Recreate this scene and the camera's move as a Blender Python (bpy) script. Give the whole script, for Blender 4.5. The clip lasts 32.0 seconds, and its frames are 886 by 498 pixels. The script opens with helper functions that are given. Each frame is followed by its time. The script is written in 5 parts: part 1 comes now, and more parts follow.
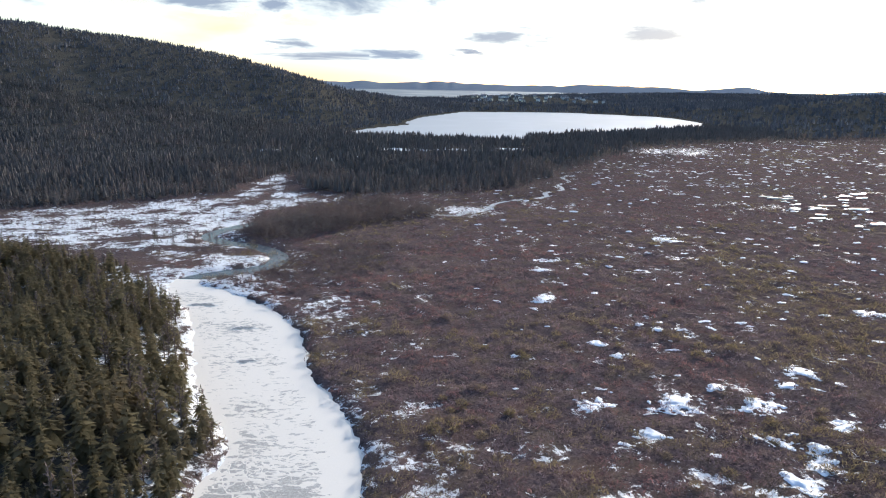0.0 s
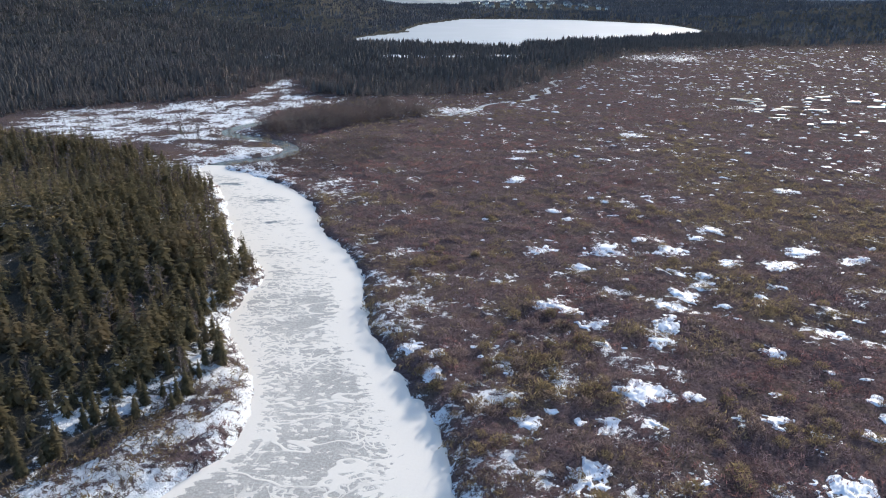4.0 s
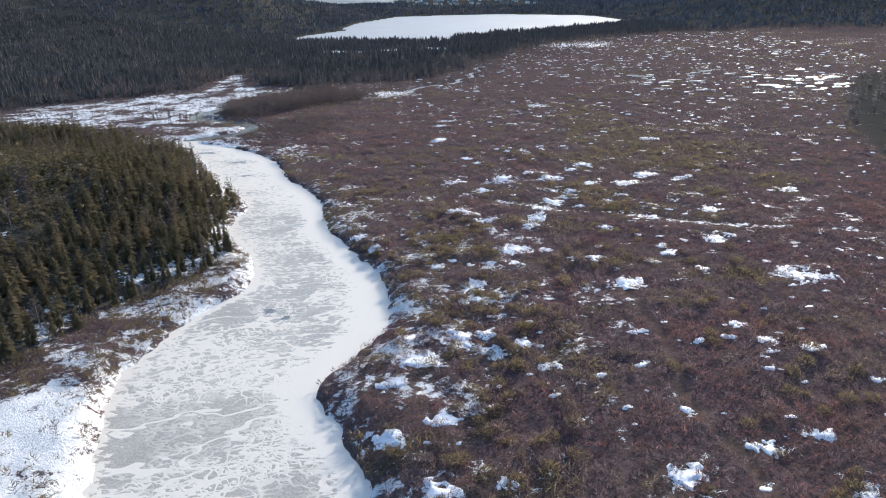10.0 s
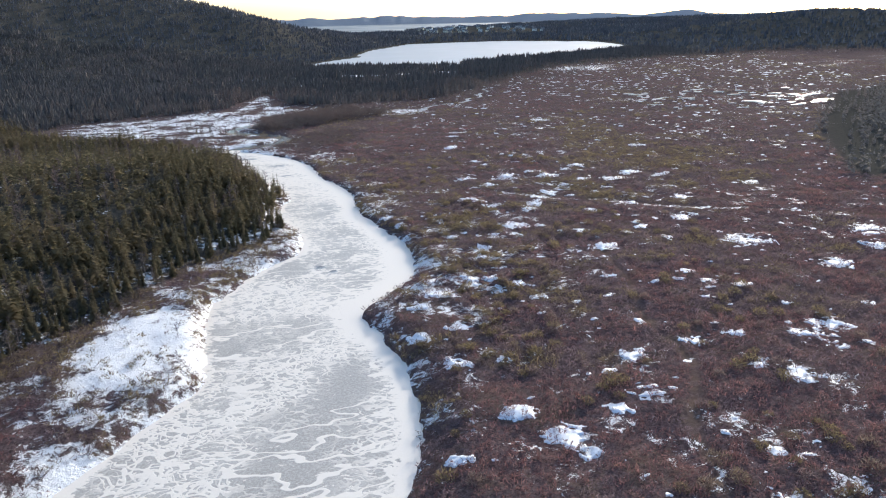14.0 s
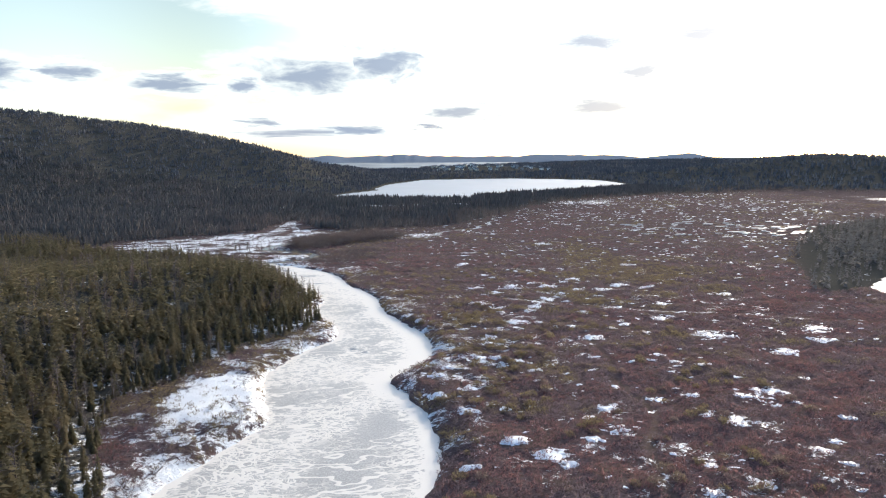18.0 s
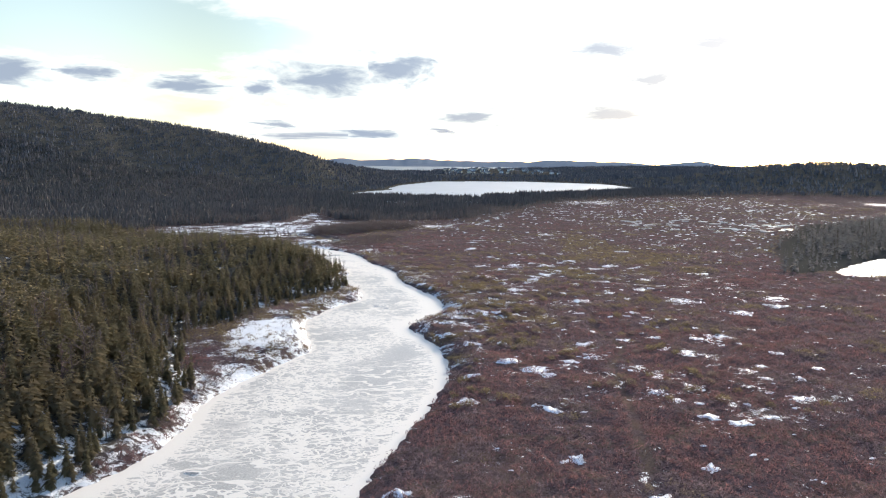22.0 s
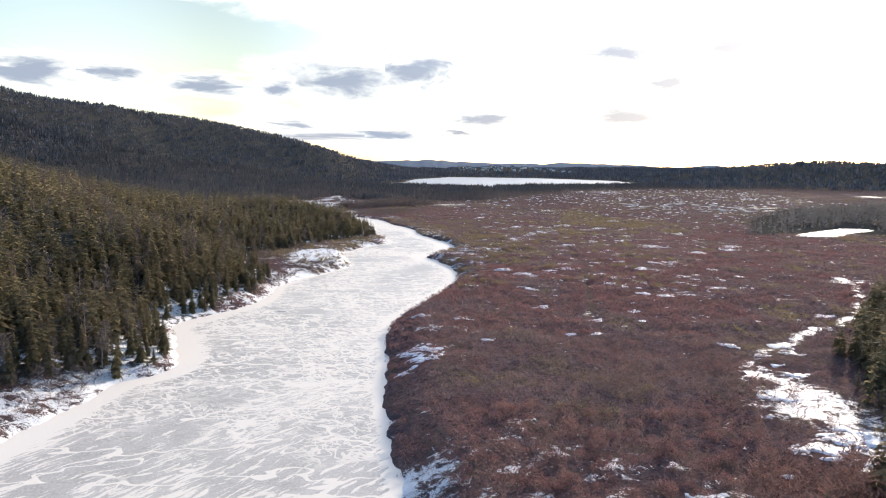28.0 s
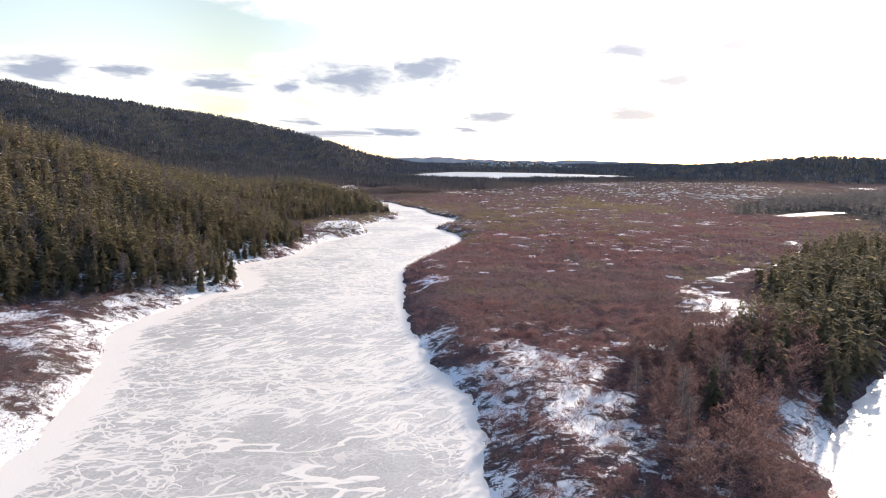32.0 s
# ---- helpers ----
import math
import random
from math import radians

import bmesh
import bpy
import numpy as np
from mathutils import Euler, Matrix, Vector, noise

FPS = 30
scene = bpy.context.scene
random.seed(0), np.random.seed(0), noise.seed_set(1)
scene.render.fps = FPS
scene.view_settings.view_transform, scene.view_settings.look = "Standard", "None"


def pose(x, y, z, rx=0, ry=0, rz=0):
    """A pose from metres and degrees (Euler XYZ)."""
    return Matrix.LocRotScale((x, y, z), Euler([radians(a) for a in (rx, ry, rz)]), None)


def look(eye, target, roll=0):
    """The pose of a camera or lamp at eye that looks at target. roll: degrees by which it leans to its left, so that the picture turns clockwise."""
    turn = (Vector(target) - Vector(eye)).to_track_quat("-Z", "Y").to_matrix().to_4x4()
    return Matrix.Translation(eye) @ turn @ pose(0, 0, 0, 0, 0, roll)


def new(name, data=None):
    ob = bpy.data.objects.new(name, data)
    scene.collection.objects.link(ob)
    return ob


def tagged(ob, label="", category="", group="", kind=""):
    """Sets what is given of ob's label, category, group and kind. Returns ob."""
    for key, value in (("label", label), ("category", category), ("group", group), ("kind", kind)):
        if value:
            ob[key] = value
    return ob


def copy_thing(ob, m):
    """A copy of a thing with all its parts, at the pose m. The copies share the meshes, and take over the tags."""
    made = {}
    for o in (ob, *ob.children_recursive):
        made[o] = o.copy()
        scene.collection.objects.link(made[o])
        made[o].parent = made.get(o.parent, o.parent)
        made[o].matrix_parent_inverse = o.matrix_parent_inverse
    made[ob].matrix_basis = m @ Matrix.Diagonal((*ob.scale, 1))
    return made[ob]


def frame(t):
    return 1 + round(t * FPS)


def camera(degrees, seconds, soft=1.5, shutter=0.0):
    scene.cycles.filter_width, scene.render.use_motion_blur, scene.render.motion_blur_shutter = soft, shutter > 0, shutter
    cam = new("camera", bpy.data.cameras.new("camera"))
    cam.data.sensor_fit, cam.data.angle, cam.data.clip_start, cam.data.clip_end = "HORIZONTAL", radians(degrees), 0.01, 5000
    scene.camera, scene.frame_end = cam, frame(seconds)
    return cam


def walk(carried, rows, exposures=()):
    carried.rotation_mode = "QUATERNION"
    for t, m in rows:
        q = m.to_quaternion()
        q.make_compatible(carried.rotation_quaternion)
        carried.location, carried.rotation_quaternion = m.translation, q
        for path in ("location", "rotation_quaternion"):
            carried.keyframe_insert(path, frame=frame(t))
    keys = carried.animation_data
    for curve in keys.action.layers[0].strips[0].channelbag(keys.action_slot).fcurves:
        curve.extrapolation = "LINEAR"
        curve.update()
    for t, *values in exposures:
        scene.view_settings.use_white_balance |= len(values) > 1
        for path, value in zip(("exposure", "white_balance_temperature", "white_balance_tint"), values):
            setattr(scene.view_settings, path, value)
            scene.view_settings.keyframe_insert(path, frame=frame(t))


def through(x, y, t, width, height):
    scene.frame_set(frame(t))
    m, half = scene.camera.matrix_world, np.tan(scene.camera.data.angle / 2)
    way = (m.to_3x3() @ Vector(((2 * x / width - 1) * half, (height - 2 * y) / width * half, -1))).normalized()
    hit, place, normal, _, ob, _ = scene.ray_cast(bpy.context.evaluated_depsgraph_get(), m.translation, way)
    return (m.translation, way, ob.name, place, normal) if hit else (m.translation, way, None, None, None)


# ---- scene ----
cam = camera(63.5, 32.0, 1.1)
METRES, EYE, TILT, LEAN, TURN = 273.2, 50.0, 0.0, 0.0, 0.0
ROWS = [
    (0.0, 0.0, 0.0, 0.0, 0.26, -13.48, -1.08),
    (0.5, 0.002, -0.0152, 0.0008, 0.32, -14.32, -1.09),
    (1.0, 0.004, -0.0304, 0.0015, 0.37, -15.38, -1.09),
    (1.5, 0.0059, -0.0457, 0.0022, 0.39, -16.47, -1.06),
    (2.0, 0.0079, -0.0608, 0.003, 0.43, -17.63, -1.07),
    (2.5, 0.0099, -0.0761, 0.0036, 0.45, -18.88, -1.07),
    (3.0, 0.012, -0.0914, 0.0041, 0.48, -19.94, -1.06),
    (3.5, 0.014, -0.1068, 0.0046, 0.49, -20.43, -1.03),
    (5.5, 0.021, -0.1688, 0.0062, 0.34, -20.44, -0.7),
    (6.0, 0.0223, -0.1843, 0.0066, -0.32, -20.45, -0.63),
    (6.5, 0.0233, -0.1998, 0.0067, -1.17, -20.44, -0.53),
    (7.0, 0.0244, -0.2155, 0.007, -1.97, -20.47, -0.44),
    (7.5, 0.0254, -0.2311, 0.0072, -2.8, -20.49, -0.32),
    (8.0, 0.026, -0.2469, 0.0073, -3.59, -20.51, -0.16),
    (8.5, 0.0266, -0.2627, 0.0075, -4.0, -20.53, 0.02),
    (9.0, 0.0268, -0.2784, 0.0073, -4.2, -20.55, 0.21),
    (9.5, 0.0266, -0.2942, 0.0072, -4.32, -20.56, 0.44),
    (10.0, 0.0259, -0.3096, 0.0069, -4.38, -20.53, 0.67),
    (10.5, 0.0254, -0.3252, 0.0071, -4.33, -20.53, 0.89),
    (11.0, 0.0243, -0.3408, 0.0072, -4.24, -20.53, 0.97),
    (11.5, 0.0226, -0.3561, 0.007, -4.17, -20.52, 1.0),
    (12.0, 0.021, -0.3715, 0.0069, -4.07, -20.53, 1.02),
    (12.5, 0.0194, -0.3868, 0.0069, -3.96, -20.56, 1.09),
    (13.0, 0.0176, -0.4022, 0.0067, -3.86, -20.51, 1.13),
    (13.5, 0.0156, -0.4179, 0.0064, -3.77, -19.87, 1.17),
    (14.0, 0.0138, -0.4333, 0.0057, -3.68, -18.45, 1.16),
    (14.5, 0.012, -0.4486, 0.0049, -3.58, -16.76, 1.16),
    (16.5, 0.0046, -0.5089, 0.0018, -3.24, -10.08, 0.96),
    (17.0, 0.0032, -0.5243, 0.0015, -3.1, -8.91, 0.77),
    (17.5, 0.002, -0.5396, 0.0011, -2.93, -8.2, 0.54),
    (18.0, 0.0012, -0.5551, 0.0007, -2.74, -7.83, 0.26),
    (18.5, 0.0002, -0.5705, 0.0007, -2.59, -7.67, 0.08),
    (19.0, -0.0009, -0.5862, 0.0012, -2.45, -7.61, -0.12),
    (19.5, -0.0013, -0.6017, 0.0013, -2.26, -7.6, -0.3),
    (20.0, -0.0019, -0.6173, -0.0005, -2.08, -7.58, -0.48),
    (20.5, -0.0026, -0.633, -0.0045, -1.93, -7.54, -0.59),
    (21.0, -0.0032, -0.6482, -0.009, -1.84, -7.49, -0.65),
    (21.5, -0.004, -0.6642, -0.013, -1.84, -7.45, -0.63),
    (22.0, -0.0045, -0.6797, -0.0172, -1.76, -7.42, -0.64),
    (22.5, -0.0052, -0.6952, -0.0214, -1.7, -7.4, -0.6),
    (23.0, -0.0062, -0.7106, -0.0252, -1.6, -7.34, -0.59),
    (23.5, -0.0064, -0.726, -0.0289, -1.45, -7.26, -0.68),
    (24.0, -0.0067, -0.7411, -0.033, -1.29, -7.17, -0.81),
    (24.5, -0.0067, -0.7564, -0.0366, -1.11, -7.12, -0.97),
    (25.0, -0.0067, -0.7717, -0.0403, -0.99, -7.05, -1.04),
    (25.5, -0.0064, -0.7872, -0.0442, -0.89, -7.03, -1.07),
    (27.5, -0.0062, -0.8483, -0.0601, -0.63, -7.19, -1.16),
    (28.0, -0.006, -0.8636, -0.0639, -0.57, -7.18, -1.1),
    (28.5, -0.0061, -0.8787, -0.0675, -0.52, -7.21, -1.04),
    (29.0, -0.0061, -0.8937, -0.0712, -0.45, -7.24, -0.98),
    (29.5, -0.0059, -0.9087, -0.0748, -0.37, -7.28, -0.93),
    (30.0, -0.0056, -0.924, -0.0784, -0.27, -7.28, -0.92),
    (30.5, -0.0054, -0.9394, -0.0813, -0.17, -7.27, -0.96),
    (31.0, -0.0051, -0.9551, -0.0829, -0.08, -7.29, -1.04),
    (31.5, -0.0049, -0.9707, -0.0839, 0.02, -7.31, -1.07),
    (32.0, -0.0047, -0.9864, -0.085, 0.1, -7.34, -1.14),
]
walk(cam, [(t, pose(0, 0, EYE, TILT, LEAN, TURN) @ pose(METRES * x, METRES * y, METRES * z, 90 + pitch, roll, yaw)) for t, x, y, z, yaw, pitch, roll in ROWS],
     [(0, 1.04, 5700, 10), (14, 1.06, 5700, 10), (17, 1.14, 5850, 10), (25, 1.16, 6000, 11), (32, 1.22, 6200, 17)])

# ---------------------------------------------------------------- light
SUN_AZ, SUN_EL = 31.0, 15.0          # degrees to the right of +y, above the horizon
world = bpy.data.worlds.new("winter_sky")
scene.world = world
world.use_nodes = True
wn, wl = world.node_tree.nodes, world.node_tree.links
sky = wn.new("ShaderNodeTexSky")
sky.sky_type, sky.sun_disc = "NISHITA", False
sky.sun_elevation, sky.sun_rotation = radians(SUN_EL), radians(SUN_AZ)
sky.air_density, sky.dust_density, sky.ozone_density = 1.0, 1.5, 1.6


def sky_math(kind, op, *values):
    n = wn.new("ShaderNodeVectorMath" if kind else "ShaderNodeMath")
    n.operation = op
    for socket, v in zip(n.inputs, values):
        if isinstance(v, bpy.types.NodeSocket):
            wl.new(v, socket)
        else:
            socket.default_value = v
    return n.outputs["Value"] if op == "DOT_PRODUCT" else n.outputs[0]


def sky_ramp(value, a, b):
    n = wn.new("ShaderNodeMapRange")
    n.interpolation_type = "SMOOTHSTEP"
    wl.new(value, n.inputs["Value"])
    n.inputs["From Min"].default_value, n.inputs["From Max"].default_value = a, b
    return n.outputs[0]


def sky_mix(fac, a, b):
    n = wn.new("ShaderNodeMix")
    n.data_type = "RGBA"
    for socket, v in ((n.inputs[0], fac), (n.inputs[6], a), (n.inputs[7], b)):
        if isinstance(v, bpy.types.NodeSocket):
            wl.new(v, socket)
        else:
            socket.default_value = v
    return n.outputs[2]


# pale green clear sky away from the sun, cream haze low down and round the sun
toward = (math.sin(radians(SUN_AZ)) * math.cos(radians(SUN_EL)), math.cos(radians(SUN_AZ)) * math.cos(radians(SUN_EL)), math.sin(radians(SUN_EL)))
way = wn.new("ShaderNodeTexCoord").outputs["Generated"]
near_sun = sky_math(True, "DOT_PRODUCT", way, toward)
split = wn.new("ShaderNodeSeparateXYZ")
wl.new(way, split.inputs[0])
veil = wn.new("ShaderNodeTexNoise")
veil.inputs["Scale"].default_value, veil.inputs["Detail"].default_value = 5.0, 5
wl.new(sky_math(True, "MULTIPLY", way, (1, 1, 3.5)), veil.inputs["Vector"])
rise = sky_math(False, "MULTIPLY_ADD", veil.outputs["Fac"], 0.16, split.outputs[2])
clear = sky_math(False, "MULTIPLY", sky_ramp(near_sun, 0.97, 0.66), sky_ramp(rise, 0.10, 0.17))
tint = sky_mix(clear, (0.98, 0.99, 1.04, 1), sky_mix(sky_ramp(near_sun, 0.45, 0.25), sky_mix(sky_ramp(near_sun, 0.84, 0.52), (0.30, 0.315, 0.25, 1), (0.80, 0.73, 0.60, 1)), (1.0, 1.0, 1.02, 1)))
wl.new(sky_math(True, "MULTIPLY", sky.outputs[0], tint), wn["Background"].inputs[0])
wn["Background"].inputs[1].default_value = 0.15
sun = new("sun", bpy.data.lights.new("sun", "SUN"))
sun.data.energy, sun.data.angle, sun.data.color = 3.5, radians(0.55), (1.0, 0.855, 0.66)
sd = Vector((math.sin(radians(SUN_AZ)) * math.cos(radians(SUN_EL)), math.cos(radians(SUN_AZ)) * math.cos(radians(SUN_EL)), math.sin(radians(SUN_EL))))
sun.matrix_world = look(sd * 900, (0, 0, 0))


# ---------------------------------------------------------------- small tools
def rng_noise(x, y, scale, seed=0, octaves=3):
    """Smooth value noise on the plane, 0 to 1."""
    x, y = np.asarray(x, float) / scale + 37.3 * seed, np.asarray(y, float) / scale + 11.7 * seed
    total, amp, norm = 0, 1.0, 0
    for _ in range(octaves):
        ix, iy = np.floor(x).astype(np.int64), np.floor(y).astype(np.int64)
        fx, fy = x - ix, y - iy
        fx, fy = fx * fx * (3 - 2 * fx), fy * fy * (3 - 2 * fy)

        def h(a, b):
            v = np.sin(a * 127.1 + b * 311.7 + seed * 74.7) * 43758.5453
            return v - np.floor(v)
        total = total + amp * ((h(ix, iy) * (1 - fx) + h(ix + 1, iy) * fx) * (1 - fy) + (h(ix, iy + 1) * (1 - fx) + h(ix + 1, iy + 1) * fx) * fy)
        norm += amp
        amp *= 0.5
        x, y = x * 2.03 + 5.1, y * 2.03 + 9.2
    return total / norm


def step(v, a, b):
    u = np.clip((np.asarray(v, float) - a) / (b - a), 0, 1)
    return u * u * (3 - 2 * u)


def inside(x, y, poly):
    x, y = np.asarray(x, float), np.asarray(y, float)
    hit = np.zeros(x.shape, bool)
    for (ax, ay), (bx, by) in zip(poly, poly[1:] + poly[:1]):
        if ay != by:
            hit ^= ((ay > y) != (by > y)) & (x < (bx - ax) * (y - ay) / (by - ay) + ax)
    return hit


def line_dist(x, y, line):
    """Distance to a line of points, and the length along it as a share of the number of points."""
    best, where = np.full(np.shape(x), 1e9), np.zeros(np.shape(x))
    for i, ((ax, ay), (bx, by)) in enumerate(zip(line, line[1:])):
        dx, dy = bx - ax, by - ay
        u = np.clip(((x - ax) * dx + (y - ay) * dy) / (dx * dx + dy * dy), 0, 1)
        d = np.hypot(x - ax - u * dx, y - ay - u * dy)
        where = np.where(d < best, i + u, where)
        best = np.minimum(d, best)
    return best, where


def edge(x, y, poly):
    """Signed distance to an outline: above zero outside."""
    x, y, p = np.asarray(x, float), np.asarray(y, float), np.array(poly)
    d = np.hypot(np.maximum(np.maximum(p[:, 0].min() - x, x - p[:, 0].max()), 0), np.maximum(np.maximum(p[:, 1].min() - y, y - p[:, 1].max()), 0)) + 20
    k = d < 80
    if k.any():
        near, _ = line_dist(x[k], y[k], poly + poly[:1])
        d[k] = np.where(inside(x[k], y[k], poly), -near, near)
    return d


def smooth(line, n=4):
    """A softer line through the plan's corner points."""
    p, out = np.array(line, float), []
    for i in range(len(p) - 1):
        a, b, c, d = p[max(i - 1, 0)], p[i], p[i + 1], p[min(i + 2, len(p) - 1)]
        for k in range(n):
            u = k / n
            out.append(tuple(0.5 * (2 * b + (c - a) * u + (2 * a - 5 * b + 4 * c - d) * u * u + (3 * b - a - 3 * c + d) * u ** 3)))
    return out + [tuple(p[-1])]


def fast_mesh(name, verts, faces, material, attrs=None, soft_shade=False):
    """A mesh out of arrays; all faces have the same number of corners."""
    verts, faces = np.ascontiguousarray(verts, np.float32).reshape(-1, 3), np.ascontiguousarray(faces, np.int32)
    me, k = bpy.data.meshes.new(name), faces.shape[1]
    me.vertices.add(len(verts))
    me.vertices.foreach_set("co", verts.ravel())
    me.loops.add(faces.size)
    me.loops.foreach_set("vertex_index", faces.ravel())
    me.polygons.add(len(faces))
    me.polygons.foreach_set("loop_start", np.arange(0, faces.size, k, dtype=np.int32))
    me.polygons.foreach_set("use_smooth", np.full(len(faces), soft_shade))
    for key, values in (attrs or {}).items():
        me.attributes.new(key, "FLOAT", "POINT").data.foreach_set("value", np.ascontiguousarray(values, np.float32).ravel())
    me.materials.append(material)
    me.update(calc_edges=True)
    return me


def thing(name, me, label, category, group="", kind="", parent=None):
    ob = new(name, me)
    if parent is not None:
        ob.parent = parent
    return tagged(ob, label, category, group, kind)


def part(name, me, parent, label=""):
    ob = new(name, me)
    ob.parent = parent
    return tagged(ob, label)


def scatter(templates, x, y, z, size, tall, turn, tint):
    """Many copies of small shapes merged into one pair of arrays, with a tint for each."""
    rows_v, rows_f, rows_t, base = [], [], [], 0
    pick = np.random.randint(0, len(templates), len(x))
    for k, (tv, tf) in enumerate(templates):
        m = pick == k
        n = int(m.sum())
        if not n:
            continue
        c, s = np.cos(turn[m])[:, None], np.sin(turn[m])[:, None]
        v = np.empty((n, len(tv), 3))
        v[:, :, 0] = (tv[:, 0] * c - tv[:, 1] * s) * size[m][:, None] + x[m][:, None]
        v[:, :, 1] = (tv[:, 0] * s + tv[:, 1] * c) * size[m][:, None] + y[m][:, None]
        v[:, :, 2] = tv[:, 2] * tall[m][:, None] + z[m][:, None]
        rows_v.append(v.reshape(-1, 3))
        rows_f.append((tf[None] + (np.arange(n) * len(tv))[:, None, None] + base).reshape(-1, 3))
        rows_t.append(np.repeat(tint[m], len(tv)))
        base += n * len(tv)
    return np.concatenate(rows_v), np.concatenate(rows_f), np.concatenate(rows_t)


# ---------------------------------------------------------------- materials
class Nodes:
    def __init__(self, name):
        self.mat = bpy.data.materials.new(name)
        self.mat.use_nodes = True
        self.n, self.l = self.mat.node_tree.nodes, self.mat.node_tree.links
        self.bsdf = self.n["Principled BSDF"]
        self.out = self.n["Material Output"]
        self.co = self.n.new("ShaderNodeTexCoord").outputs["Object"]

    def put(self, socket, value):
        if isinstance(value, bpy.types.NodeSocket):
            self.l.new(value, socket)
        else:
            socket.default_value = value

    def noise(self, scale, detail=4.0, rough=0.6, distortion=0.0, co=None):
        n = self.n.new("ShaderNodeTexNoise")
        n.inputs["Scale"].default_value, n.inputs["Detail"].default_value = scale, detail
        n.inputs["Roughness"].default_value, n.inputs["Distortion"].default_value = rough, distortion
        self.l.new(co or self.co, n.inputs["Vector"])
        return n.outputs["Fac"]

    def mapped(self, scale, turn=0.0):
        n = self.n.new("ShaderNodeMapping")
        n.inputs["Scale"].default_value, n.inputs["Rotation"].default_value = scale, (0, 0, radians(turn))
        self.l.new(self.co, n.inputs["Vector"])
        return n.outputs[0]

    def ramp(self, fac, a, b, lo=0.0, hi=1.0):
        n = self.n.new("ShaderNodeMapRange")
        n.interpolation_type = "SMOOTHSTEP"
        self.put(n.inputs["Value"], fac)
        for key, v in (("From Min", a), ("From Max", b), ("To Min", lo), ("To Max", hi)):
            self.put(n.inputs[key], v)
        return n.outputs[0]

    def math(self, op, a, b=0.0, c=0.0):
        n = self.n.new("ShaderNodeMath")
        n.operation = op
        for s, v in zip(n.inputs, (a, b, c)):
            self.put(s, v)
        return n.outputs[0]

    def mix(self, fac, a, b):
        n = self.n.new("ShaderNodeMix")
        n.data_type = "RGBA"
        for s, v in ((n.inputs[0], fac), (n.inputs[6], a), (n.inputs[7], b)):
            self.put(s, (*v, 1) if isinstance(v, tuple) and len(v) == 3 else v)
        return n.outputs[2]

    def attr(self, name):
        n = self.n.new("ShaderNodeAttribute")
        n.attribute_name = name
        return n.outputs["Fac"]

    def island(self):
        return self.n.new("ShaderNodeNewGeometry").outputs["Random Per Island"]

    def bump(self, height, strength, distance):
        n = self.n.new("ShaderNodeBump")
        n.inputs["Strength"].default_value, n.inputs["Distance"].default_value = strength, distance
        self.l.new(height, n.inputs["Height"])
        self.l.new(n.outputs[0], self.bsdf.inputs["Normal"])

    def done(self, color, rough=0.9, spec=0.2, through=0.0):
        self.put(self.bsdf.inputs["Base Color"], (*color, 1) if isinstance(color, tuple) else color)
        self.put(self.bsdf.inputs["Roughness"], rough)
        self.put(self.bsdf.inputs["Specular IOR Level"], spec)
        if through:
            t, m = self.n.new("ShaderNodeBsdfTranslucent"), self.n.new("ShaderNodeMixShader")
            self.put(t.inputs[0], (*color, 1) if isinstance(color, tuple) else color)
            m.inputs[0].default_value = through
            self.l.new(self.bsdf.outputs[0], m.inputs[1])
            self.l.new(t.outputs[0], m.inputs[2])
            self.l.new(m.outputs[0], self.out.inputs[0])
        return self.mat


